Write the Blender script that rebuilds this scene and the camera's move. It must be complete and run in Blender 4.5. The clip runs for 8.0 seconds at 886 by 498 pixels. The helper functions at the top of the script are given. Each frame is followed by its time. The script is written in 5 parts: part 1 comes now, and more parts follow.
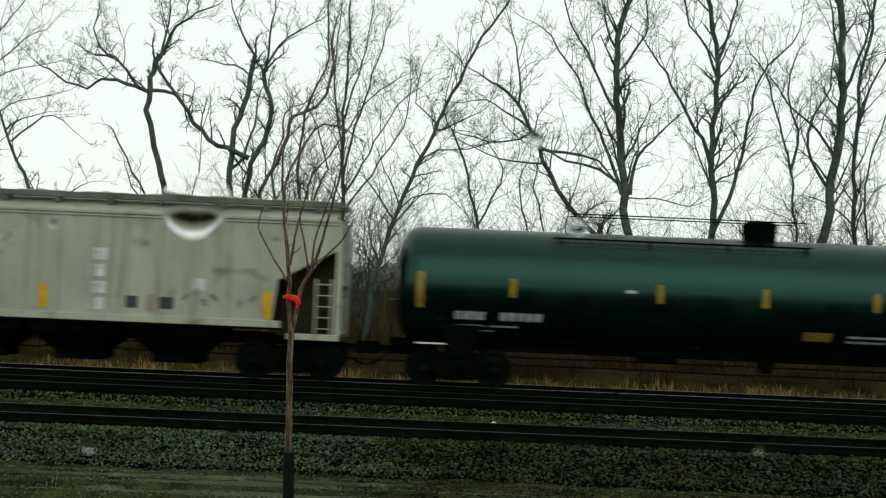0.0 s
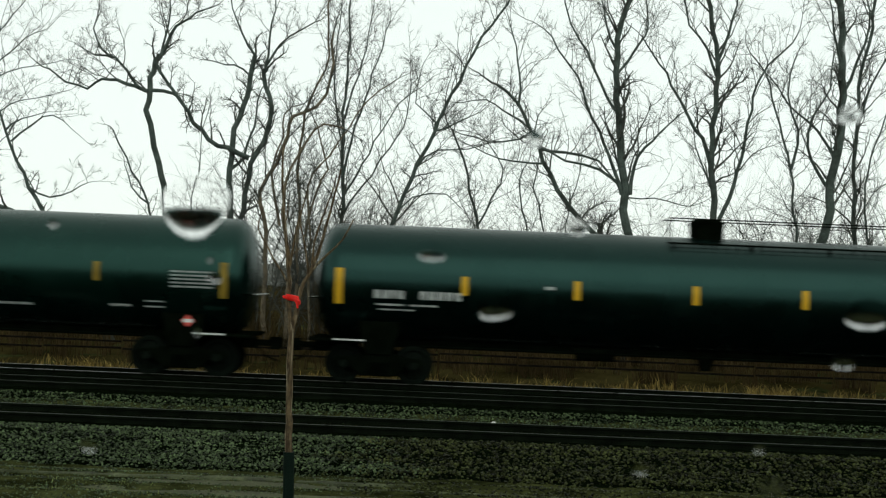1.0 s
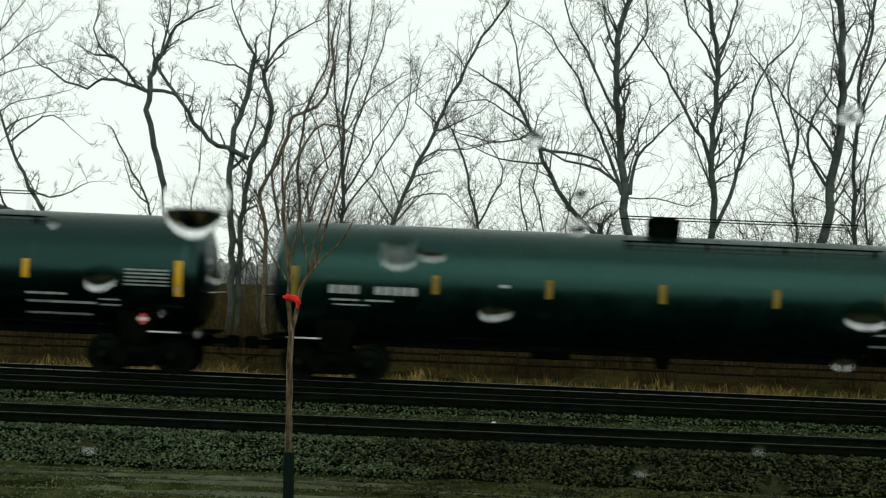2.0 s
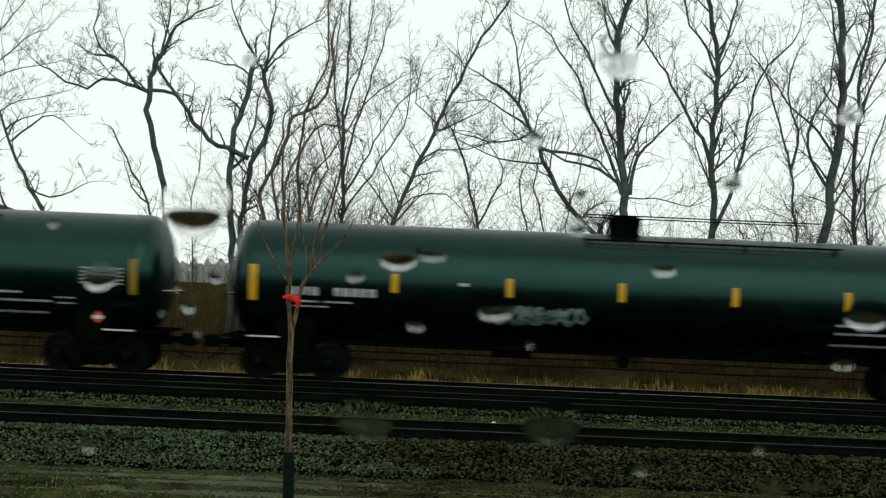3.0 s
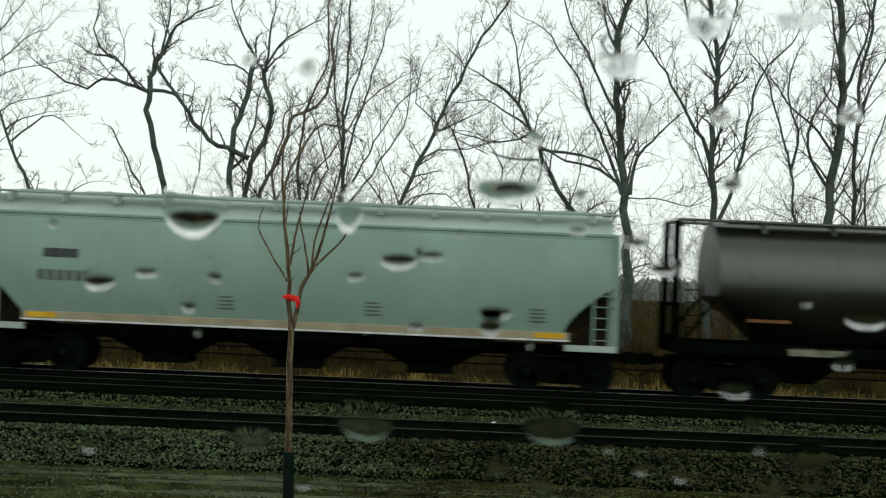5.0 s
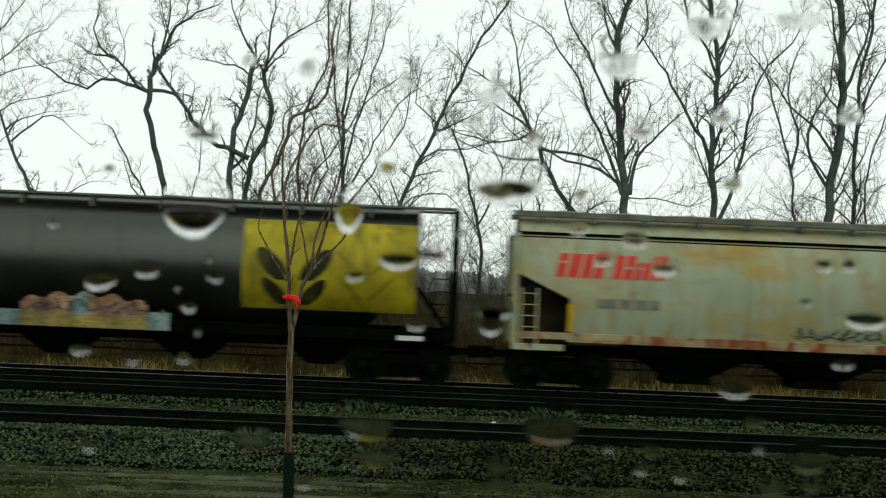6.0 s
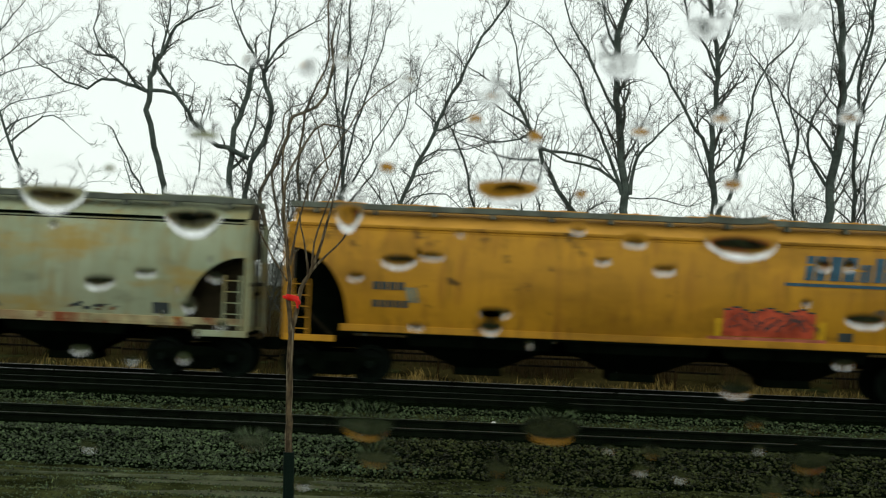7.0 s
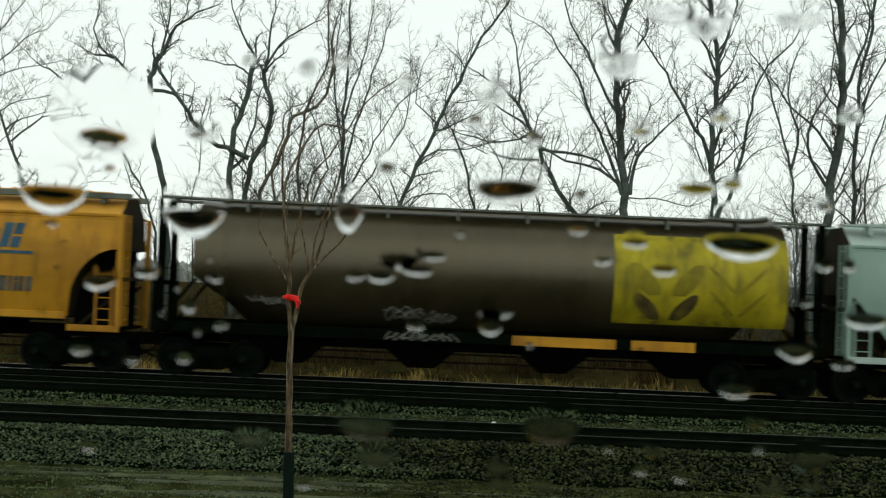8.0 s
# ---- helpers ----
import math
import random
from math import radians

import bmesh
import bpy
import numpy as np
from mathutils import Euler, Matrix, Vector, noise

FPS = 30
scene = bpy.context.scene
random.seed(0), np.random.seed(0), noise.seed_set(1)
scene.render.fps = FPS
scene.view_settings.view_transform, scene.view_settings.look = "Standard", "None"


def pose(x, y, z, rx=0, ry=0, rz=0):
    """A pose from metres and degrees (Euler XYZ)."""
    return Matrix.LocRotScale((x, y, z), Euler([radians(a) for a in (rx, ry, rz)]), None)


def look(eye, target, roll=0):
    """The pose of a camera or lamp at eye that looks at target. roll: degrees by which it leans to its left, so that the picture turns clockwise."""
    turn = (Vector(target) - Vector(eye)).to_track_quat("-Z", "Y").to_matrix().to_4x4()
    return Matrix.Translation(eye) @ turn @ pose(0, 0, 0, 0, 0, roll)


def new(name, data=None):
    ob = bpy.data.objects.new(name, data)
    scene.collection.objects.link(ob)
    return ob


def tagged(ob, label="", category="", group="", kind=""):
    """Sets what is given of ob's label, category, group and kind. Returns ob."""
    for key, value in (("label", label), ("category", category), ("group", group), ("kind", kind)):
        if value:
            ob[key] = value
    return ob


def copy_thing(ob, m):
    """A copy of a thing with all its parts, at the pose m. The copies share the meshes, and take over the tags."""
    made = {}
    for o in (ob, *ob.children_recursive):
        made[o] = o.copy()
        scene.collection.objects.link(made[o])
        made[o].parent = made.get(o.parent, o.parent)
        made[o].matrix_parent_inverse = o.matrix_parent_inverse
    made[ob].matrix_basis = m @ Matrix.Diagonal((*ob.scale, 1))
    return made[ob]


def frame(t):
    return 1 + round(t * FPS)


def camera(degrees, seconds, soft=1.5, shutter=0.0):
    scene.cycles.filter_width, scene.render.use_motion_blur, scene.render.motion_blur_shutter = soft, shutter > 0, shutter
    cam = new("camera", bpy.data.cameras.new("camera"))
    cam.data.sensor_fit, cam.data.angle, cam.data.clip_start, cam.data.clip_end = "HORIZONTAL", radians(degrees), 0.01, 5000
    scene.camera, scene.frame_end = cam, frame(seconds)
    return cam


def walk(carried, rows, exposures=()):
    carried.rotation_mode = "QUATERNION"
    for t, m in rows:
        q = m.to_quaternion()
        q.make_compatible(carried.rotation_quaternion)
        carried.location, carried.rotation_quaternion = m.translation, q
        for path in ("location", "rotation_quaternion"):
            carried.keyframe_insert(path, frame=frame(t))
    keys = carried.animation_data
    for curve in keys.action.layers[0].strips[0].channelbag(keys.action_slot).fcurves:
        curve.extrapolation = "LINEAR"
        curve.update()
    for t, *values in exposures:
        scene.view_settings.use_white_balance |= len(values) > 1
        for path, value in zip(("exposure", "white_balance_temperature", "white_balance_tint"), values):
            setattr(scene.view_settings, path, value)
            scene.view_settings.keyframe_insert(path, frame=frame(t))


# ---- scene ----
# ---------------------------------------------------------------- camera
EYE = Vector((0.0, 0.0, 2.664))
cam = camera(37.95, 8.0, soft=1.25, shutter=0.22)
cam.data.dof.use_dof, cam.data.dof.focus_distance, cam.data.dof.aperture_fstop = True, 34.0, 58.0
VIEW = look(EYE, EYE + Vector((0, 1, math.tan(radians(1.48)))), 2.4)
walk(cam, [(0, VIEW), (8, VIEW)], exposures=[(0, 0.0, 6500, 0.0), (8, 0.0, 6500, 0.0)])

# ---------------------------------------------------------------- overcast daylight
world = bpy.data.worlds.new("overcast")
scene.world = world
world.use_nodes = True
wn, wl = world.node_tree.nodes, world.node_tree.links
wn.clear()
w_out, w_bg = wn.new("ShaderNodeOutputWorld"), wn.new("ShaderNodeBackground")
w_sky, w_mix = wn.new("ShaderNodeTexSky"), wn.new("ShaderNodeMixRGB")
w_sky.sky_type, w_sky.sun_disc = "NISHITA", False
w_sky.sun_elevation, w_sky.sun_rotation = radians(35), radians(200)
w_mix.inputs[0].default_value = 0.93
w_mix.inputs[2].default_value = (10.8, 11.1, 10.95, 1)
wl.new(w_sky.outputs[0], w_mix.inputs[1])
# rain cloud: bright towards the horizon, heavier and greyer overhead
w_co, w_sep, w_ramp, w_mul = wn.new("ShaderNodeTexCoord"), wn.new("ShaderNodeSeparateXYZ"), wn.new("ShaderNodeValToRGB"), wn.new("ShaderNodeMixRGB")
w_ramp.color_ramp.elements[0].position, w_ramp.color_ramp.elements[0].color = 0.25, (1, 1, 1, 1)
w_ramp.color_ramp.elements[1].position, w_ramp.color_ramp.elements[1].color = 0.9, (0.66, 0.66, 0.66, 1)
w_mul.blend_type, w_mul.inputs[0].default_value = "MULTIPLY", 1.0
wl.new(w_co.outputs["Generated"], w_sep.inputs[0])
wl.new(w_sep.outputs["Z"], w_ramp.inputs["Fac"])
wl.new(w_mix.outputs[0], w_mul.inputs[1])
wl.new(w_ramp.outputs["Color"], w_mul.inputs[2])
wl.new(w_mul.outputs[0], w_bg.inputs[0])
w_bg.inputs[1].default_value = 0.1
wl.new(w_bg.outputs[0], w_out.inputs[0])
sun = new("sun", bpy.data.lights.new("sun", "SUN"))
sun.data.energy, sun.data.angle, sun.data.color = 0.3, radians(40), (1, 0.98, 0.95)
sun.matrix_world = look((10, -30, 40), (0, 20, 0))

# ---------------------------------------------------------------- materials
def material(name, colour, rough=0.6, metal=0.0, spread=0.25, scale=4.0, fine=60.0, bump=0.2, second=None, streak=0.0, dirt=None, dirt_amount=0.0, spec=0.18, island=0.0, gloss_tint=None, weather=()):
    """Paint, stone or wood: a base colour, patches of a second one, fine grain and relief; streaks that run down; dirt
    in patches.
    weather: further stains or streaks, each (colour, amount, stretch in x y z, from, to)."""
    m = bpy.data.materials.new(name)
    m.use_nodes = True
    n, l = m.node_tree.nodes, m.node_tree.links
    bsdf = n["Principled BSDF"]
    bsdf.inputs["Metallic"].default_value = metal
    bsdf.inputs["Specular IOR Level"].default_value = spec
    if gloss_tint:
        bsdf.inputs["Specular Tint"].default_value = (*gloss_tint, 1)
    co = n.new("ShaderNodeTexCoord")
    big, small = n.new("ShaderNodeTexNoise"), n.new("ShaderNodeTexNoise")
    big.inputs["Scale"].default_value, big.inputs["Detail"].default_value = scale, 5
    small.inputs["Scale"].default_value, small.inputs["Detail"].default_value = fine, 4
    source = co.outputs["Object"]
    l.new(source, big.inputs["Vector"])
    l.new(source, small.inputs["Vector"])
    low = [c * (1 - spread) for c in colour]
    high = second or [min(1, c * (1 + spread)) for c in colour]
    ramp = n.new("ShaderNodeValToRGB")
    ramp.color_ramp.elements[0].position, ramp.color_ramp.elements[1].position = 0.32, 0.68
    ramp.color_ramp.elements[0].color, ramp.color_ramp.elements[1].color = (*low, 1), (*high, 1)
    l.new(big.outputs["Fac"], ramp.inputs["Fac"])
    grain = n.new("ShaderNodeMixRGB")
    grain.blend_type, grain.inputs[0].default_value = "OVERLAY", min(1.0, spread * 1.6)
    l.new(ramp.outputs["Color"], grain.inputs[1])
    l.new(small.outputs["Fac"], grain.inputs[2])
    colour_out = grain.outputs[0]
    if island:
        geo, vary, tone = n.new("ShaderNodeNewGeometry"), n.new("ShaderNodeMapRange"), n.new("ShaderNodeMixRGB")
        vary.inputs["To Min"].default_value, vary.inputs["To Max"].default_value = max(0.08, 1 - 0.6 * island), 1 + island
        tone.blend_type, tone.inputs[0].default_value = "MULTIPLY", 1.0
        l.new(geo.outputs["Random Per Island"], vary.inputs["Value"])
        l.new(colour_out, tone.inputs[1])
        l.new(vary.outputs[0], tone.inputs[2])
        colour_out = tone.outputs[0]
    if streak or dirt_amount:
        stretch = n.new("ShaderNodeMapping")
        stretch.inputs["Scale"].default_value = (2.6, 2.6, 0.22) if streak else (0.50, 0.9, 0.55)
        l.new(source, stretch.inputs["Vector"])
        run = n.new("ShaderNodeTexNoise")
        run.inputs["Scale"].default_value, run.inputs["Detail"].default_value = 1.6, 6
        l.new(stretch.outputs[0], run.inputs["Vector"])
        mask = n.new("ShaderNodeValToRGB")
        mask.color_ramp.elements[0].position, mask.color_ramp.elements[1].position = (0.5 if streak else 0.44), 0.74
        l.new(run.outputs["Fac"], mask.inputs["Fac"])
        power = n.new("ShaderNodeMath")
        power.operation, power.inputs[1].default_value = "MULTIPLY", max(streak, dirt_amount)
        l.new(mask.outputs["Color"], power.inputs[0])
        stain = n.new("ShaderNodeMixRGB")
        stain.inputs[2].default_value = (*(dirt or [c * 0.4 for c in colour]), 1)
        l.new(power.outputs[0], stain.inputs[0])
        l.new(colour_out, stain.inputs[1])
        colour_out = stain.outputs[0]
    for w_colour, w_amount, w_stretch, w_from, w_to in weather:
        w_map, w_noise, w_mask, w_over = n.new("ShaderNodeMapping"), n.new("ShaderNodeTexNoise"), n.new("ShaderNodeMapRange"), n.new("ShaderNodeMixRGB")
        w_map.inputs["Scale"].default_value, w_map.inputs["Location"].default_value = w_stretch, (3.7 * len(n), 0, 1.3)
        w_noise.inputs["Scale"].default_value, w_noise.inputs["Detail"].default_value, w_noise.inputs["Roughness"].default_value = 1.0, 7, 0.6
        w_mask.inputs["From Min"].default_value, w_mask.inputs["From Max"].default_value, w_mask.inputs["To Max"].default_value = w_from, w_to, w_amount
        w_over.inputs[2].default_value = (*w_colour, 1)
        l.new(source, w_map.inputs["Vector"])
        l.new(w_map.outputs[0], w_noise.inputs["Vector"])
        l.new(w_noise.outputs["Fac"], w_mask.inputs["Value"])
        l.new(w_mask.outputs[0], w_over.inputs[0])
        l.new(colour_out, w_over.inputs[1])
        colour_out = w_over.outputs[0]
    l.new(colour_out, bsdf.inputs["Base Color"])
    rr = n.new("ShaderNodeMapRange")
    rr.inputs["To Min"].default_value, rr.inputs["To Max"].default_value = max(0.03, rough - 0.12), min(1, rough + 0.12)
    l.new(big.outputs["Fac"], rr.inputs["Value"])
    l.new(rr.outputs[0], bsdf.inputs["Roughness"])
    if bump:
        b = n.new("ShaderNodeBump")
        b.inputs["Strength"].default_value, b.inputs["Distance"].default_value = bump, 0.01
        l.new(small.outputs["Fac"], b.inputs["Height"])
        l.new(b.outputs[0], bsdf.inputs["Normal"])
    return m


def clear(name, ior, tint=(1, 1, 1), rough=0.0):
    m = bpy.data.materials.new(name)
    m.use_nodes = True
    n, l = m.node_tree.nodes, m.node_tree.links
    n.clear()
    out, g = n.new("ShaderNodeOutputMaterial"), n.new("ShaderNodeBsdfGlass")
    g.inputs["IOR"].default_value, g.inputs["Color"].default_value, g.inputs["Roughness"].default_value = ior, (*tint, 1), rough
    l.new(g.outputs[0], out.inputs[0])
    return m


# near-black bed: shade in the gaps between stones is put into its colour
BALLAST = material("wet_shaded_ballast", (0.0020, 0.0036, 0.0013), 0.9, spread=0.7, scale=9, fine=26, bump=0.9, spec=0.0)
# the wide tone range from stone to stone also paints wet glints
STONE = material("ballast_stone", (0.0235, 0.0325, 0.0150), 0.42, spread=0.6, scale=3, fine=40, bump=0.3, spec=0.08, island=2.8, gloss_tint=(0.85, 1.0, 0.75))
# darker stone for the strip between the near rails
TRACKSTONE = material("dark_track_stone", (0.0040, 0.0056, 0.0024), 0.75, spread=0.5, scale=3, fine=40, bump=0.4, spec=0.02, island=1.2)
DARKSTONE = material("dark_brown_ballast_stone", (0.0092, 0.0108, 0.0036), 0.42, spread=0.7, scale=3, fine=40, bump=0.3, spec=0.05, island=4.2, gloss_tint=(0.9, 1.0, 0.7))
# sky reflected in the wet ruts is put into this pale colour
RUT = material("sky_sheen_rut_mud", (0.058, 0.066, 0.034), 0.6, spread=0.5, scale=2.5, fine=22, bump=0.6, spec=0.03)
EARTH = material("muddy_gravel", (0.0090, 0.0125, 0.0040), 0.8, spread=0.6, scale=1.6, fine=14, bump=1.0, second=(0.050, 0.056, 0.020), spec=0.0)
VERGE = material("dead_grass_soil", (0.034, 0.028, 0.0095), 0.9, spread=0.5, scale=0.6, fine=14, bump=0.8, spec=0.0)
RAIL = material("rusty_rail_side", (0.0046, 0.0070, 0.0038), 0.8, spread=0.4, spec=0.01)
FENCE = material("weathered_board", (0.015, 0.013, 0.0095), 0.85, spread=0.4, spec=0.03)
GRASS = material("winter_grass", (0.092, 0.108, 0.040), 0.85, spread=0.5, spec=0.1, island=0.9)
PALE = material("pale_stone", (0.6, 0.6, 0.56), 0.7, spread=0.2)
ROOM = material("dark_painted_board", (0.05, 0.05, 0.048), 0.8, spread=0.15, spec=0.2)
RAILDULL = material("dull_rail_head", (0.060, 0.066, 0.058), 0.45, metal=0.5, spread=0.3)
RAILTOP = material("polished_rail_head", (0.42, 0.41, 0.40), 0.3, metal=0.9, spread=0.2)
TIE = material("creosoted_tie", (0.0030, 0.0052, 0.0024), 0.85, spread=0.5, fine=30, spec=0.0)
PUDDLE = material("muddy_puddle", (0.052, 0.057, 0.025), 0.5, spread=0.5, scale=1.5, fine=20, bump=0.25, spec=0.03)
BARK = material("wet_bark", (0.076, 0.096, 0.083), 0.85, spread=0.45, scale=3, fine=30, bump=0.6)
BROWNBARK = material("brown_bark", (0.150, 0.125, 0.085), 0.85, spread=0.45, scale=3, fine=30, bump=0.6)
TWIG = material("twig_bark", (0.082, 0.088, 0.076), 0.85, spread=0.35, scale=2, fine=30, bump=0.2)
BRUSH = material("brown_brush", (0.066, 0.046, 0.019), 0.9, spread=0.5, scale=0.5, fine=12, spec=0.05)
STRAW = material("dry_straw", (0.33, 0.235, 0.070), 0.85, spread=0.5, scale=0.8, fine=20, spec=0.05, island=0.6)
# the haze of distance is mixed into this pale base colour
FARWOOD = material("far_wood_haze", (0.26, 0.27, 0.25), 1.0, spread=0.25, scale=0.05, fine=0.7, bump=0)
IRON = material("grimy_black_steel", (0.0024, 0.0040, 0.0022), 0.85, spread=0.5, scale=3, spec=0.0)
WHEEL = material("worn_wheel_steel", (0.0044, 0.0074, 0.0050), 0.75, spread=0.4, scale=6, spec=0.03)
TANK_TEAL = material("dark_green_tank_paint", (0.0004, 0.0048, 0.0033), 0.28, spread=0.35, scale=0.8, fine=25, bump=0.04, streak=0.4, dirt=(0.0024, 0.0110, 0.0076), spec=0.56, gloss_tint=(0.42, 1.0, 0.84), weather=(((0.014, 0.028, 0.022), 0.4, (1.2, 1.2, 2.5), 0.56, 0.75),))
TANK_BLACK = material("black_green_tank_paint", (0.0003, 0.0024, 0.0018), 0.27, spread=0.3, scale=0.8, fine=25, bump=0.04, streak=0.4, dirt=(0.0016, 0.0062, 0.0047), spec=0.49, gloss_tint=(0.43, 1.0, 0.88), weather=(((0.010, 0.020, 0.016), 0.4, (1.2, 1.2, 2.5), 0.57, 0.75),))
YELLOW = material("yellow_reflector", (0.62, 0.36, 0.02), 0.45, spread=0.15)
YELLOW_DULL = material("dull_yellow_reflector", (0.24, 0.165, 0.022), 0.5, spread=0.3)
WHITE = material("white_stencil", (0.62, 0.64, 0.62), 0.6, spread=0.2)
STENCIL = material("dull_white_stencil", (0.26, 0.285, 0.27), 0.6, spread=0.3)
FADED_WHITE = material("weathered_white_lettering", (0.40, 0.425, 0.41), 0.6, spread=0.3, scale=6)
RED = material("red_plastic_tape", (0.75, 0.02, 0.015), 0.45, spread=0.15)
PINK = material("placard_red", (0.62, 0.10, 0.08), 0.5, spread=0.2)
GREY_HOPPER = material("grey_green_hopper_paint", (0.252, 0.362, 0.300), 0.5, spread=0.10, scale=0.5, fine=30, bump=0.05, streak=0.25, dirt=(0.20, 0.23, 0.21), weather=(((0.16, 0.20, 0.165), 0.45, (4.5, 4.5, 0.3), 0.56, 0.78),))
GREY_ROOF = material("pale_roof_colour", (0.395, 0.475, 0.435), 0.5, spread=0.12, scale=0.8, fine=30, bump=0.05)
CREAM_HOPPER = material("stained_pale_hopper_paint", (0.33, 0.375, 0.235), 0.6, spread=0.10, scale=0.5, bump=0.08, second=(0.41, 0.44, 0.295), streak=0.6, dirt=(0.24, 0.21, 0.10), weather=(((0.40, 0.26, 0.045), 0.8, (0.42, 0.42, 1.1), 0.49, 0.66), ((0.30, 0.21, 0.06), 0.7, (3.5, 3.5, 0.5), 0.52, 0.72), ((0.110, 0.112, 0.065), 0.40, (0.9, 0.9, 2.2), 0.58, 0.74)))
BONE_HOPPER = material("bone_hopper_paint", (0.41, 0.43, 0.33), 0.55, spread=0.14, scale=0.6, bump=0.08, streak=0.6, dirt=(0.22, 0.19, 0.12), weather=(((0.15, 0.12, 0.06), 0.7, (1.1, 1.1, 1.8), 0.60, 0.72), ((0.12, 0.115, 0.08), 0.55, (6.0, 6.0, 0.4), 0.56, 0.75)))
ORANGE_HOPPER = material("orange_yellow_hopper_paint", (0.50, 0.245, 0.017), 0.5, spread=0.16, scale=0.5, bump=0.08, streak=0.75, dirt=(0.27, 0.11, 0.016), weather=(((0.26, 0.125, 0.010), 0.75, (0.4, 0.4, 0.9), 0.46, 0.66), ((0.075, 0.045, 0.010), 0.65, (5.5, 5.5, 0.3), 0.57, 0.76), ((0.05, 0.030, 0.010), 0.85, (1.3, 1.3, 2.0), 0.60, 0.70)))
ORANGE_ROOF = material("pale_orange_roof_colour", (0.60, 0.31, 0.05), 0.55, spread=0.16, scale=0.7, bump=0.08, streak=0.4, dirt=(0.40, 0.21, 0.05))
DARK_HOPPER = material("dark_grey_hopper_paint", (0.0095, 0.0098, 0.0062), 0.34, spread=0.4, scale=0.6, bump=0.06, streak=0.6, dirt=(0.026, 0.023, 0.014), spec=1.0, gloss_tint=(0.93, 1.0, 0.90))
BROWN_HOPPER = material("brown_grey_hopper_paint", (0.027, 0.022, 0.0095), 0.36, spread=0.35, scale=0.6, bump=0.08, streak=0.6, dirt=(0.050, 0.041, 0.020), spec=0.85, gloss_tint=(1.0, 0.89, 0.66))
LEMON = material("lemon_yellow_panel", (0.36, 0.30, 0.014), 0.5, spread=0.3, scale=1.3, bump=0.05, streak=0.95, dirt=(0.10, 0.085, 0.02))
RUSTY = material("rust_stain", (0.17, 0.075, 0.03), 0.8, spread=0.4, scale=2)
# brown-black: the shade beneath the sloped ends is put into this colour
SLOPE = material("grimy_shaded_slope_sheet", (0.026, 0.021, 0.011), 0.8, spread=0.5, scale=1.2, fine=20, spec=0.05)
SILL_MIX = material("rusted_side_sill", (0.36, 0.32, 0.17), 0.6, spread=0.35, scale=2.6, dirt_amount=1.0, dirt=(0.20, 0.05, 0.015), weather=(((0.20, 0.045, 0.014), 0.95, (2.6, 2.6, 1.0), 0.50, 0.56), ((0.42, 0.22, 0.02), 0.9, (1.4, 1.4, 1.0), 0.60, 0.66)))
DECAL_RED = material("faded_red_lettering", (0.62, 0.05, 0.03), 0.5, spread=0.15)
DECAL_BLUE = material("faded_blue_lettering", (0.032, 0.085, 0.125), 0.5, spread=0.3, scale=5)
DECAL_DARK = material("dark_stencil", (0.05, 0.06, 0.06), 0.6, spread=0.2)
GRAFFITI_RED = material("red_spray_paint", (0.50, 0.085, 0.04), 0.5, spread=0.35, scale=3)
GRAFFITI_PALE = material("pale_blue_spray_paint", (0.20, 0.28, 0.27), 0.5, spread=0.5, scale=3, fine=12, dirt_amount=0.7, dirt=(0.05, 0.06, 0.055))
GRAFFITI_TAN = material("tan_spray_paint", (0.30, 0.19, 0.10), 0.5, spread=0.5, scale=3, fine=12, dirt_amount=0.7, dirt=(0.10, 0.07, 0.045), weather=(((0.32, 0.10, 0.07), 0.7, (2.5, 2.5, 1.5), 0.52, 0.62), ((0.03, 0.028, 0.02), 0.8, (3.5, 3.5, 2.0), 0.58, 0.66)))
GRAFFITI_PINK = material("pink_spray_paint", (0.50, 0.15, 0.10), 0.5, spread=0.3, scale=3)
GRAFFITI_OLIVE = material("olive_spray_paint", (0.24, 0.19, 0.05), 0.5, spread=0.5, scale=3, fine=12, dirt_amount=0.6, dirt=(0.09, 0.07, 0.03))
GRAFFITI_DULL = material("dull_spray_paint", (0.085, 0.083, 0.07), 0.6, spread=0.5, scale=4)
GRAFFITI_FADED = material("pale_faded_spray_paint", (0.20, 0.195, 0.17), 0.6, spread=0.5, scale=4)
SILL_TAN = material("tan_side_sill", (0.33, 0.29, 0.19), 0.6, spread=0.2, scale=1.5)
STAIN = material("grey_green_stain", (0.20, 0.21, 0.15), 0.7, spread=0.4, scale=3)
DECAL_GREY = material("grey_stencil", (0.11, 0.13, 0.12), 0.6, spread=0.2)
GUARD = material("black_corrugated_plastic", (0.0045, 0.0110, 0.0075), 0.5, spread=0.2, spec=0.05)
# bark streaks; the trunk's highlight and dark side are put into them
SAPBARK = material("young_bark_with_highlight", (0.105, 0.075, 0.040), 0.75, spread=0.5, scale=12, fine=80, weather=(((0.030, 0.018, 0.008), 0.85, (55.0, 55.0, 3.5), 0.47, 0.58), ((0.30, 0.25, 0.165), 0.85, (48.0, 48.0, 2.6), 0.55, 0.63)))
WALKWAY = material("grey_steel_walkway", (0.13, 0.145, 0.115), 0.7, spread=0.35, scale=2)
EMBLEM = material("worn_black_emblem", (0.020, 0.018, 0.007), 0.6, spread=0.4, scale=1.6, streak=0.6, dirt=(0.13, 0.11, 0.012))
FAINT = material("worn_yellow_emblem", (0.20, 0.165, 0.012), 0.6, spread=0.4, scale=1.6, streak=0.9, dirt=(0.30, 0.25, 0.014))
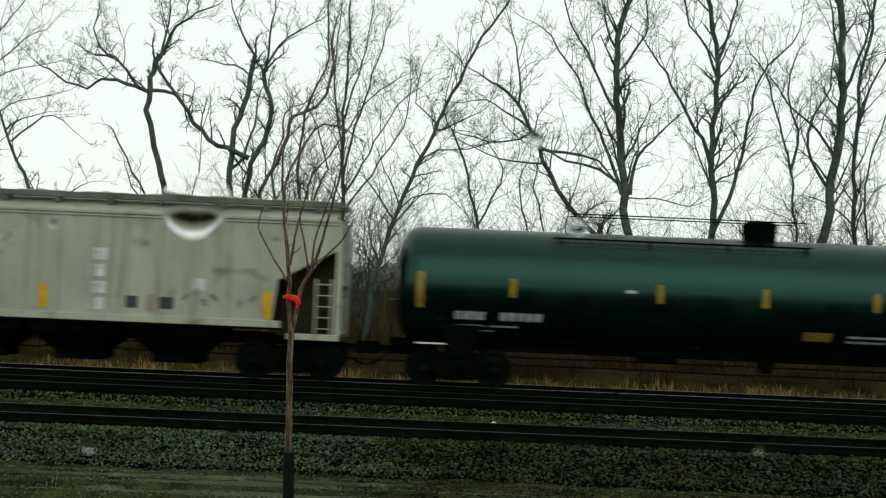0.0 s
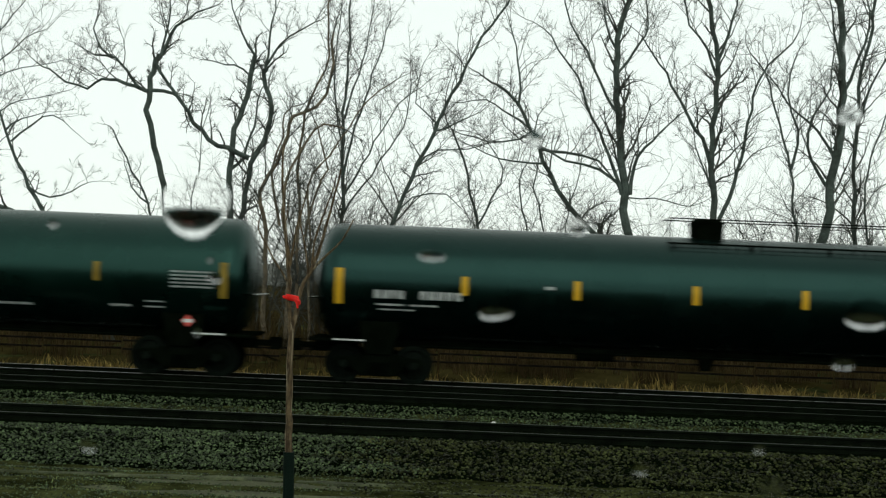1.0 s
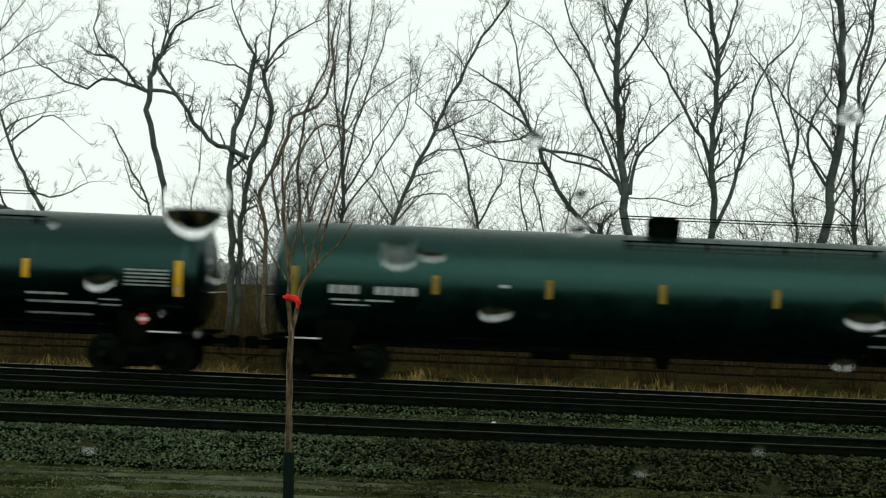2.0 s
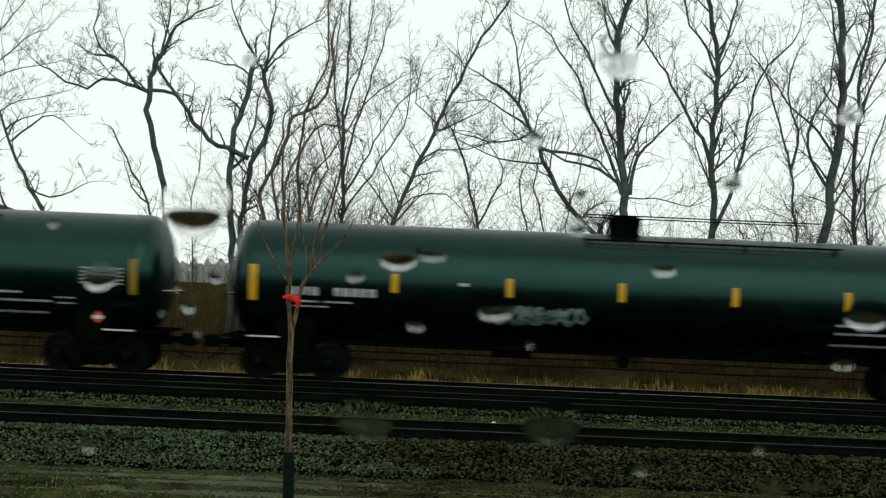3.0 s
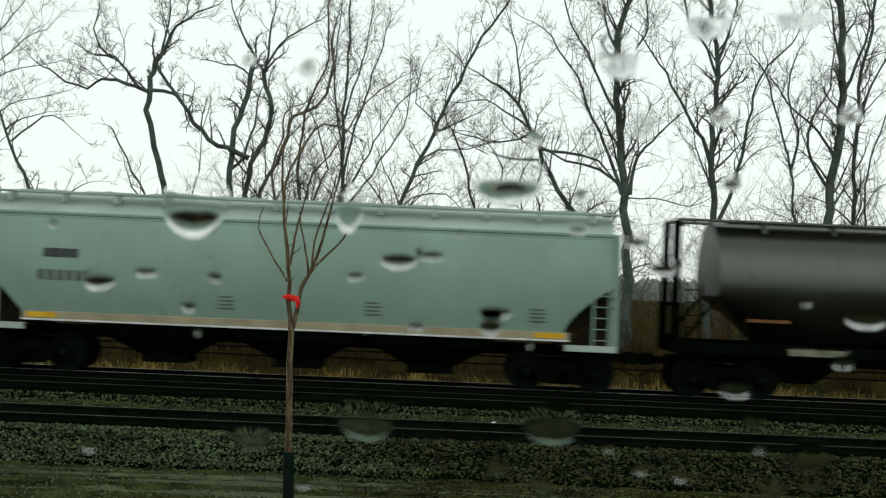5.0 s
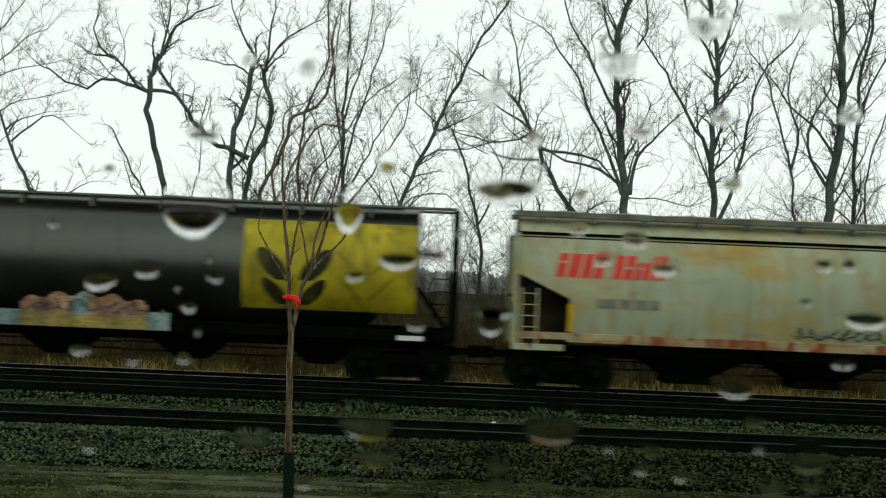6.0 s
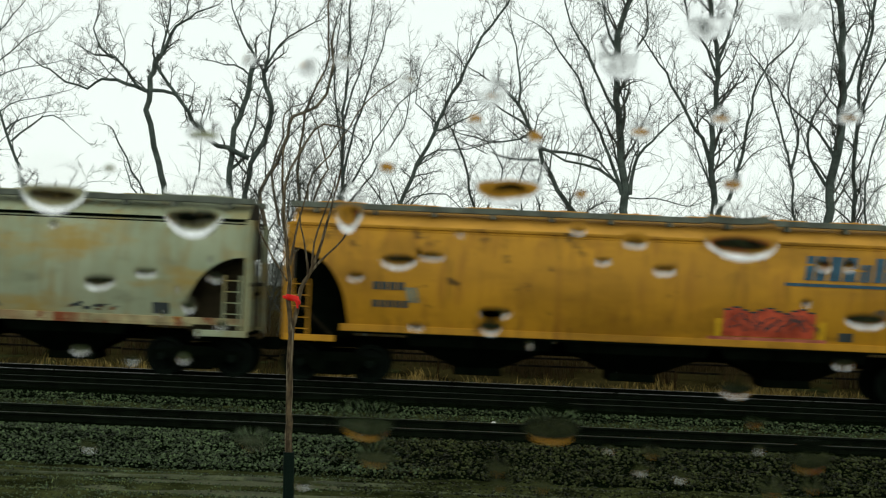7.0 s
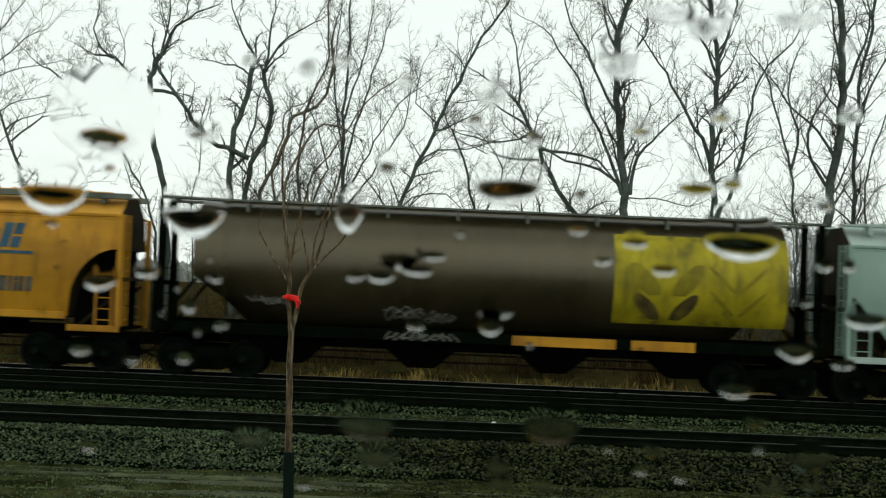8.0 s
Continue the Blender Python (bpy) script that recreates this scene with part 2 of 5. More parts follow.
FADED = material("faded_brown_emblem", (0.070, 0.052, 0.016), 0.6, spread=0.4, scale=1.6, streak=0.8, dirt=(0.22, 0.18, 0.018))
PANE = clear("window_glass", 1.45)
WATER = clear("rain_water", 1.333)


# ---------------------------------------------------------------- mesh helpers
class Builder:
    """Gathers vertices and faces for one mesh."""

    def __init__(self):
        self.v, self.f = [], []

    def box(self, x0, x1, y0, y1, z0, z1, lean=0.0):
        n = len(self.v)
        for x in (x0, x1):
            for y in (y0, y1):
                for z in (z0, z1):
                    self.v.append((x + lean * (z - z0), y, z))
        for q in ((0, 1, 3, 2), (4, 6, 7, 5), (0, 4, 5, 1), (2, 3, 7, 6), (0, 2, 6, 4), (1, 5, 7, 3)):
            self.f.append(tuple(n + i for i in q))
        return self

    def tube(self, pts, radii, sides=6, caps=True):
        pts = [Vector(p) for p in pts]
        n, count = len(self.v), len(pts)
        side = None
        for i, p in enumerate(pts):
            along = (pts[min(i + 1, count - 1)] - pts[max(i - 1, 0)]).normalized()
            if side is None or abs(side.dot(along)) > 0.99:
                side = along.orthogonal().normalized()
            side = (side - along * side.dot(along)).normalized()
            up = along.cross(side)
            r = radii[i] if hasattr(radii, "__len__") else radii
            for k in range(sides):
                a = 2 * math.pi * k / sides
                self.v.append(tuple(p + (side * math.cos(a) + up * math.sin(a)) * r))
        for i in range(count - 1):
            for k in range(sides):
                a, b = n + i * sides + k, n + i * sides + (k + 1) % sides
                self.f.append((a, b, b + sides, a + sides))
        if caps:
            self.f.append(tuple(range(n + sides - 1, n - 1, -1)))
            self.f.append(tuple(range(n + (count - 1) * sides, n + count * sides)))
        return self

    def loft(self, rings, caps=True):
        """Rings of equal length, closed round."""
        n, m = len(self.v), len(rings[0])
        for ring in rings:
            self.v.extend(tuple(p) for p in ring)
        for i in range(len(rings) - 1):
            for k in range(m):
                a, b = n + i * m + k, n + i * m + (k + 1) % m
                self.f.append((a, b, b + m, a + m))
        if caps:
            self.f.append(tuple(range(n + m - 1, n - 1, -1)))
            self.f.append(tuple(range(n + (len(rings) - 1) * m, n + len(rings) * m)))
        return self

    def prism(self, outline, y0, y1):
        """An outline in x and z, carried from y0 to y1."""
        return self.loft([[(x, y0, z) for x, z in outline], [(x, y1, z) for x, z in outline]])

    def mesh(self, name, mat, smooth=False, bevel=0.0):
        me = bpy.data.meshes.new(name)
        me.from_pydata(self.v, [], self.f)
        bm = bmesh.new()
        bm.from_mesh(me)
        bmesh.ops.recalc_face_normals(bm, faces=bm.faces)
        if bevel:
            bmesh.ops.bevel(bm, geom=[e for e in bm.edges if len(e.link_faces) == 2 and e.calc_face_angle() > 0.6], offset=bevel, segments=1, affect="EDGES")
        bm.to_mesh(me)
        bm.free()
        if smooth:
            me.polygons.foreach_set("use_smooth", [True] * len(me.polygons))
            me.set_sharp_from_angle(angle=radians(40))
        me.materials.append(mat)
        me.update()
        return me


def part(name, built, mat, parent=None, label="", smooth=False, bevel=0.0, at=None):
    ob = new(name, built if isinstance(built, bpy.types.Mesh) else built.mesh(name, mat, smooth, bevel))
    if parent is not None:
        ob.parent = parent
    if at is not None:
        ob.matrix_basis = at
    if label:
        tagged(ob, label)
    return ob


def thing(name, label, category, at=None, group="", kind=""):
    ob = new(name)
    ob.empty_display_size = 0.2
    if at is not None:
        ob.matrix_basis = at
    return tagged(ob, label, category, group, kind)


# ---------------------------------------------------------------- ground and tracks
# z = 0 is the top of the rails; each track is given by its centre line
TRACKS = (34.0, 30.45, 24.1)
REACH = 60.0


def height(y):
    """The ground's profile across the tracks."""
    rows = ((-40, -0.05), (12, -0.10), (15.4, -0.17), (15.9, -0.23), (16.5, -0.20), (17.1, -0.26), (17.6, -0.225), (18.2, -0.29), (18.7, -0.25), (19.6, -0.40), (21.2, -0.30), (22.2, -0.17), (25.9, -0.17), (27.0, -0.30), (28.4, -0.17),
            (36.0, -0.17), (37.4, -0.45), (40, -0.25), (45, 0.25), (52, 0.4), (62, 0.2), (120, 0.0), (3000, -0.2))
    for (y0, z0), (y1, z1) in zip(rows, rows[1:]):
        if y <= y1:
            k = (y - y0) / (y1 - y0)
            return z0 + (z1 - z0) * k
    return rows[-1][1]


def sheet(name, mat, ys, xs, label, rough):
    b = Builder()
    for y in ys:
        for x in xs:
            near = abs(x) < REACH and y < 60
            b.v.append((x, y, height(y) + (rough * noise.noise((x * 1.3, y * 1.3, 0)) + 0.5 * rough * noise.noise((x * 4, y * 4, 3)) if near else 0)))
    m = len(xs)
    for j in range(len(ys) - 1):
        for i in range(m - 1):
            a = j * m + i
            b.f.append((a, a + 1, a + m + 1, a + m))
    ob = part(name, b, mat, smooth=True)
    return tagged(ob, label, kind="structure")


def steps(a, b, s):
    return [a + (b - a) * i / max(1, round((b - a) / s)) for i in range(max(1, round((b - a) / s)) + 1)]


wide = [-3000, -400, -120] + steps(-REACH, REACH, 0.5) + [120, 400, 3000]
ground = sheet("ground", EARTH, [-3000, -300, -40] + steps(0, 13.6, 0.8) + steps(14, 20.4, 0.2) + steps(20.8, 36.6, 0.8) + steps(37, 60, 1) + [120, 400, 3000], wide, "wet muddy gravel ground with thin winter grass", 0.035)


def ballast_bed(name, y0, y1, lift):
    b = Builder()
    xs, ys = steps(-REACH, REACH, 0.3), steps(y0, y1, 0.3)
    for y in ys:
        edge = min(1, (y - y0) / 0.7, (y1 - y) / 0.7)
        for x in xs:
            b.v.append((x, y, height(y) - 0.12 + lift * max(0, edge) + 0.03 * noise.noise((x * 2.1, y * 2.1, 7))))
    m = len(xs)
    for j in range(len(ys) - 1):
        for i in range(m - 1):
            a = j * m + i
            b.f.append((a, a + 1, a + m + 1, a + m))
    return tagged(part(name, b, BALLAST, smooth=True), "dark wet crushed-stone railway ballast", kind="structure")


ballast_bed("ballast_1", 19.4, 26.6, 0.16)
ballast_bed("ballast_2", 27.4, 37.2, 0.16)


def rail_profile():
    half = ((0.075, -0.178), (0.075, -0.165), (0.02, -0.148), (0.008, -0.12), (0.008, -0.05), (0.036, -0.036), (0.036, -0.006), (0.030, 0.0))
    return list(half) + [(-y, z) for y, z in reversed(half)]


def rail(y, label, worn):
    b = Builder()
    b.loft([[(x, y + py, pz) for py, pz in rail_profile()] for x in (-150, 150)])
    ob = tagged(part("rail", b, RAIL, bevel=0.0), label, "rail", "railway rails")
    top = Builder().box(-150, 150, y - 0.026, y + 0.026, 0.0005, 0.003)
    part("running_surface", top, RAILTOP if worn else RAILDULL, ob, "bright worn running surface" if worn else "dull grey running surface")
    return ob


for centre in TRACKS:
    for off in (-0.7535, 0.7535):
        rail(centre + off, "long steel rail, bright-topped and rusty-sided, on dark ties" if centre > 32 else "dull rusty steel rail on dark ties in ballast", centre > 32)

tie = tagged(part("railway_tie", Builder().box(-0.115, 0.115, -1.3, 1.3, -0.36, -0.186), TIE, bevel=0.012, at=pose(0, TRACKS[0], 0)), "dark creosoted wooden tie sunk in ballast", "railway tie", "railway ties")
for centre in TRACKS:
    for i in range(-26, 27):
        if centre == TRACKS[0] and i == 0:
            continue
        copy_thing(tie, pose(i * 0.53 + random.uniform(-0.03, 0.03), centre, random.uniform(-0.006, 0.006), 0, 0, random.uniform(-1, 1)))

# ---------------------------------------------------------------- railway cars
CARS = []          # (car, x at 0 s)
SPEED = 22.69
TRACK = TRACKS[0]
WHEEL_R = 0.4826


def wheelset_mesh():
    b = Builder()
    for s in (-1, 1):
        y = s * 0.72
        ring = lambda r, yy: [(r * math.cos(2 * math.pi * k / 28), yy, r * math.sin(2 * math.pi * k / 28)) for k in range(28)]
        b.loft([ring(0.12, y + s * 0.10), ring(0.16, y + s * 0.085), ring(0.36, y + s * 0.02), ring(0.40, y + s * 0.085), ring(WHEEL_R, y + s * 0.085),
                ring(WHEEL_R + 0.004, y - s * 0.02), ring(WHEEL_R + 0.028, y - s * 0.035), ring(WHEEL_R + 0.028, y - s * 0.055), ring(0.36, y - s * 0.055), ring(0.12, y - s * 0.06)])
        for k in range(3):
            a = 2 * math.pi * k / 3
            b.box(0.245 * math.cos(a) - 0.03, 0.245 * math.cos(a) + 0.03, y + s * 0.04 - 0.02, y + s * 0.04 + 0.035, 0.245 * math.sin(a) - 0.03, 0.245 * math.sin(a) + 0.03)
    b.tube([(0, -1.02, 0), (0, 1.02, 0)], 0.075, 10)
    return b.mesh("wheelset", WHEEL, True)


WHEELSET = wheelset_mesh()
WHEELSETS = []


def side_frame_mesh():
    b = Builder()
    outline = [(-1.16, 0.56), (-1.12, 0.66), (-0.70, 0.69), (-0.38, 0.78), (0.38, 0.78), (0.70, 0.69), (1.12, 0.66), (1.16, 0.56), (1.02, 0.36), (0.72, 0.42), (0.42, 0.20), (-0.42, 0.20), (-0.72, 0.42), (-1.02, 0.36)]
    b.prism(outline, -0.07, 0.07)
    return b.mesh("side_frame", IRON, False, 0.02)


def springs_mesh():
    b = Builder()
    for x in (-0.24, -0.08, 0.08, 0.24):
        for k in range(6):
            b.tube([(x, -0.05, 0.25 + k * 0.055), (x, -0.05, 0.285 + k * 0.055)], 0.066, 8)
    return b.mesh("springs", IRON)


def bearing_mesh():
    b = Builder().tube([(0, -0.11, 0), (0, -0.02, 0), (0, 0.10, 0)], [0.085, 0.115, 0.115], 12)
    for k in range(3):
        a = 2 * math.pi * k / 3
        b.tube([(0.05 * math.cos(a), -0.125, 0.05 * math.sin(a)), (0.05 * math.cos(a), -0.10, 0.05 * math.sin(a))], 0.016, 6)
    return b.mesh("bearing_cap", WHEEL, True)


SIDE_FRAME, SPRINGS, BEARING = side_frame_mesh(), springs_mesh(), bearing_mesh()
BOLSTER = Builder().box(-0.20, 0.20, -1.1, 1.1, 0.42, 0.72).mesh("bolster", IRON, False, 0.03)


def truck(car, x):
    """A two-axle truck under a car."""
    t = new("truck")
    t.parent, t.empty_display_size = car, 0.2
    t.matrix_basis = pose(x, 0, 0)
    for s in (-1, 1):
        part("side_frame", SIDE_FRAME, IRON, t, at=pose(0, s * 1.02, 0))
        part("springs", SPRINGS, IRON, t, at=pose(0, s * 1.05, 0, 0, 0, 0 if s < 0 else 180))
        for a in (-0.89, 0.89):
            part("bearing_cap", BEARING, WHEEL, t, at=pose(a, s * 1.12, WHEEL_R, 0, 0, 0 if s < 0 else 180))
    part("bolster", BOLSTER, IRON, t)
    for a in (-0.89, 0.89):
        w = part("wheelset", WHEELSET, WHEEL, t, "steel wheel pair on an axle", at=pose(a, 0, WHEEL_R))
        WHEELSETS.append((w, a))
    return t


def coupler(car, x, s, sill):
    """Draft sill and knuckle coupler, reaching out from x to the side s."""
    b = Builder().box(min(x - s * 1.2, x), max(x - s * 1.2, x), -0.17, 0.17, 0.74, 1.02)
    b.box(min(x, x + s * sill), max(x, x + s * sill), -0.075, 0.075, 0.80, 0.96)
    k = x + s * sill
    b.prism([(k - s * 0.28, 0.72), (k + s * 0.02, 0.72), (k + s * 0.10, 0.80), (k + s * 0.10, 0.98), (k + s * 0.02, 1.04), (k - s * 0.28, 1.04)], -0.13, 0.13)
    part("coupler", b, IRON, car, bevel=0.012)
    hose = Builder().tube([(x, -0.35 * s, 0.85), (x + s * sill * 0.5, -0.34 * s, 0.55), (x + s * sill, -0.2 * s, 0.42)], 0.025, 6)
    part("brake_hose", hose, IRON, car)


def ladder(car, x, y, z0, z1, mat, width=0.42, along="x", rungs=6):
    b = Builder()
    dx, dy = (width / 2, 0) if along == "x" else (0, width / 2)
    for s in (-1, 1):
        b.box(x + s * dx - 0.025, x + s * dx + 0.025, y + s * dy - 0.025, y + s * dy + 0.025, z0, z1)
    for k in range(rungs):
        z = z0 + (z1 - z0) * (k + 0.5) / rungs
        b.tube([(x - dx, y - dy, z), (x + dx, y + dy, z)], 0.014, 6)
    return part("ladder", b, mat, car)


def rail_bars(car, x0, x1, y, z, mat=None, name="handrail", posts=0, foot=0.0):
    b = Builder().tube([(x0, y, z), (x1, y, z)], 0.016, 6)
    for k in range(posts):
        x = x0 + (x1 - x0) * k / max(1, posts - 1)
        b.tube([(x, y, foot), (x, y, z)], 0.014, 6)
    return part(name, b, mat or IRON, car)


# ---- tank car
def ribbon(surface, path, width, out):
    """A sprayed or painted stroke along a path in x and z, lying on a curved side."""
    b, rings = Builder(), []
    for i, (x, z) in enumerate(path):
        (xa, za), (xb, zb) = path[max(0, i - 1)], path[min(len(path) - 1, i + 1)]
        long = math.hypot(xb - xa, zb - za) or 1
        nx, nz = -(zb - za) / long * width, (xb - xa) / long * width
        lo, hi = (x - nx, z - nz), (x + nx, z + nz)
        rings.append([(lo[0], surface(lo[1], out), lo[1]), (hi[0], surface(hi[1], out), hi[1]), (hi[0], surface(hi[1], 0.001), hi[1]), (lo[0], surface(lo[1], 0.001), lo[1])])
    return b.loft(rings)


def scribble(rng, x0, x1, z0, z1, turns):
    """A looping, slanted hand-sprayed line between the given bounds."""
    n, path = int(turns * 14), []
    p1, p2, lean = rng.uniform(0, 6), rng.uniform(0, 6), rng.uniform(0.1, 0.5)
    for i in range(n + 1):
        u = i / n
        a = 2 * math.pi * turns * u
        z = (z0 + z1) / 2 + (z1 - z0) / 2 * math.sin(a + p1) * (0.65 + 0.35 * math.sin(2.7 * a + p2))
        path.append((x0 + (x1 - x0) * u + 0.42 * (z1 - z0) * math.cos(a + p2) + lean * (z - z0), z))
    return path


def tank_car(half, x0, paint, low, marks, ahead=False, graffiti=False):
    """half: from the middle to the yellow end stripe."""
    car = thing("tank_car", "black-green tank car with yellow reflector stripes, rolling on the rails" if paint is TANK_BLACK else "dark green tank car with yellow reflector stripes, rolling on the rails", "tank car", group="tank cars")
    R, zc, tip, end = 1.505, 2.605, half + 0.70, half + 0.40
    rings, n = [], 48
    # dished heads, then five courses of plate with proud welds
    prof = [(tip, 0.02), (tip - 0.010, 0.35), (tip - 0.055, 0.75), (tip - 0.14, 1.08), (tip - 0.27, 1.33), (tip - 0.43, 1.46), (tip - 0.60, R), (tip - 0.70, R)]
    stations = [(-x, r) for x, r in prof]
    k = 5
    for i in range(1, k):
        xs = -(tip - 0.7) + (2 * tip - 1.4) * i / k
        stations += [(xs - 0.06, R), (xs - 0.03, R), (xs - 0.012, R + 0.004), (xs + 0.012, R + 0.004), (xs + 0.03, R), (xs + 0.06, R)]
    stations += [(x, r) for x, r in reversed(prof)]
    for x, r in stations:
        rings.append([(x, r * math.cos(2 * math.pi * j / n), zc + r * math.sin(2 * math.pi * j / n)) for j in range(n)])
    shell = part("shell", Builder().loft(rings), paint, car, smooth=True)

    def on_shell(z, extra=0.006):
        return -math.sqrt(max(0.01, R * R - (z - zc) ** 2)) - extra

    def patch(name, xa, xb, za, zb, mat, label=""):
        """A decal that follows the curve of the shell."""
        b = Builder()
        zs = [za + (zb - za) * i / 5 for i in range(6)]
        outer = [(on_shell(z, 0.009), z) for z in zs]
        inner = [(on_shell(z, 0.001), z) for z in reversed(zs)]
        b.loft([[(x, y, z) for y, z in outer + inner] for x in (xa, xb)])
        return part(name, b, mat, car, label)

    mark = YELLOW if paint is TANK_BLACK else YELLOW_DULL
    # reflectors
    for s in (-1, 1):
        patch("reflector", s * half - 0.10, s * half + 0.10, 2.02, 2.93, mark, "tall yellow reflector stripe")
    for x in marks:
        patch("reflector", x - 0.085, x + 0.085, 2.35, 2.83, mark, "short yellow reflector stripe")
    # writing
    lx = -half + 0.9
    for i, w in enumerate((0.17, 0.15, 0.10, 0.18, 0.30, 0.17, 0.17, 0.17, 0.17, 0.17)):
        if i != 4:
            patch("lettering", lx, lx + w, 2.20 - low, 2.41 - low, FADED_WHITE)
        lx += w + 0.05
    patch("lettering", -half + 0.95, -half + 1.65, 2.02 - low, 2.07 - low, FADED_WHITE)
    patch("lettering", -half + 1.80, -half + 2.5, 2.02 - low, 2.07 - low, FADED_WHITE)
    patch("lettering", -half + 1.0, -half + 1.9, 1.90 - low, 1.94 - low, FADED_WHITE)
    lines = ((1.66, half - 2.04, half - 4.0), (1.53, half - 2.04, half - 3.05), (1.72, 2.9, 2.35)) if ahead else ((1.95, 3.85, 2.85), (1.74, 3.85, 2.1), (1.44, 3.9, 2.25))
    for z, a, b_ in lines:
        patch("lettering", half - max(a, b_), half - min(a, b_), z, z + 0.06, FADED_WHITE)
    for r in range(5):
        patch("lettering", half - 1.35, half - 0.25, 2.26 + r * 0.095, 2.26 + r * 0.095 + 0.045, STENCIL)
    patch("lettering", -half + 5.2, -half + 5.45, 2.58, 2.66, FADED_WHITE)
    patch("lettering", half - 2.0, half - 1.5, 1.86, 1.90, FADED_WHITE)
    patch("lettering", half - 2.0, half - 1.5, 1.72, 1.76, FADED_WHITE)
    if graffiti:
        rng = random.Random(23)
        for k in range(5):
            a = -half + 6.0 + 0.42 * k
            path = scribble(rng, a, a + 0.62, 1.66, 2.14, 2.5)
            part("graffiti", ribbon(on_shell, path, 0.035, 0.008), GRAFFITI_PALE, car, "pale blue sprayed tag")
    if low > 0.2:
        patch("data_panel", 0.92, 1.64, 1.55, 1.78, YELLOW_DULL, "dull yellow data panel")
    # placard
    pz, px = 1.42, half - 0.9
    b = Builder()
    y = -1.22
    b.loft([[(px + 0.16 * math.cos(a), y - d, pz + 0.16 * math.sin(a)) for a in (0, math.pi / 2, math.pi, 3 * math.pi / 2)] for d in (0, 0.012)])
    pl = part("placard", b, PINK, car, "red and white diamond placard")
    part("placard_band", Builder().box(px - 0.12, px + 0.12, y - 0.02, y - 0.013, pz - 0.045, pz + 0.045), WHITE, pl)
    # top: manway housing, walkway, rails
    hx, way = (0.0, -1) if ahead else (0.2, 1)          # the walkway runs ahead of the housing or behind it
    house = Builder().loft([[(hx + sx * 0.36, sy * 0.36, 4.02) for sx, sy in ((-1, -1), (1, -1), (1, 1), (-1, 1))], [(hx + sx * 0.40, sy * 0.40, 4.54) for sx, sy in ((-1, -1), (1, -1), (1, 1), (-1, 1))]])
    house.tube([(hx, 0, 4.53), (hx, 0, 4.60)], [0.42, 0.36], 16)
    part("valve_housing", house, IRON, car, bevel=0.02)
    deck = Builder()
    w0, w1 = sorted((hx - way * 1.15, hx + way * 5.5))
    for s in (-1, 1):
        for dy in (-0.13, 0.0, 0.13):
            deck.box(w0, w1, s * 0.86 + dy - 0.012, s * 0.86 + dy + 0.012, 3.905, 3.94)
        for i in range(23):
            x = w0 + 0.05 + (w1 - w0 - 0.1) * i / 22
            deck.box(x - 0.008, x + 0.008, s * 0.86 - 0.13, s * 0.86 + 0.13, 3.92, 3.935)
        for x in (hx - way, hx + way, hx + way * 3.0, hx + way * 5.3):
            deck.box(x - 0.02, x + 0.02, s * 0.86 - 0.11, s * 0.86 + 0.11, 3.76, 3.905)
    part("walkway", deck, IRON, car)
    for s in (-1, 1):
        rail_bars(car, hx - way * 1.1, hx + way * 5.0, s * 0.62, 4.58, IRON, "handrail", 6, 3.95)
    # under the shell: saddles, sills, end platforms, brake gear, outlet
    tx = half - 1.05
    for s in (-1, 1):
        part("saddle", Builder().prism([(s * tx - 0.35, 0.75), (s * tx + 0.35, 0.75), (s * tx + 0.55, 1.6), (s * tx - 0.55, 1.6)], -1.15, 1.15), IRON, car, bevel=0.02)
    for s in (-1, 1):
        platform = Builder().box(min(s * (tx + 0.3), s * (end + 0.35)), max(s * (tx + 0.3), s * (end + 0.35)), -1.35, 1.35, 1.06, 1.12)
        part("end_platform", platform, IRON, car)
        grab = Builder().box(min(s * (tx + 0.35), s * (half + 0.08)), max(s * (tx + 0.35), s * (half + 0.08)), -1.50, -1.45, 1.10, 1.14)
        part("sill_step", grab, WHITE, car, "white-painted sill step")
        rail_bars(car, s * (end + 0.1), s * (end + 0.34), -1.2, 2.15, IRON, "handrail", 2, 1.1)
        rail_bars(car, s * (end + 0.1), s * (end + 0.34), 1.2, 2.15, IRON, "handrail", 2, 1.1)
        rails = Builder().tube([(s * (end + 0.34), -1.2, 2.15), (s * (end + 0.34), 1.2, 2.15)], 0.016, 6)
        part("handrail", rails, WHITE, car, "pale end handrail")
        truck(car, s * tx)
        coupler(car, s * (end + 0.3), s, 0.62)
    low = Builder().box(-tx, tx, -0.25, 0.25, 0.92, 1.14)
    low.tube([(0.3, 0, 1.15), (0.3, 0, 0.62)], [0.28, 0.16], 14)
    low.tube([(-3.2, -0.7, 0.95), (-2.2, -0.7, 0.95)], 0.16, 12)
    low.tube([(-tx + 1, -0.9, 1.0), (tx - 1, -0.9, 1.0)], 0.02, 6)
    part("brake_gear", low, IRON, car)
    CARS.append((car, x0))
    return car


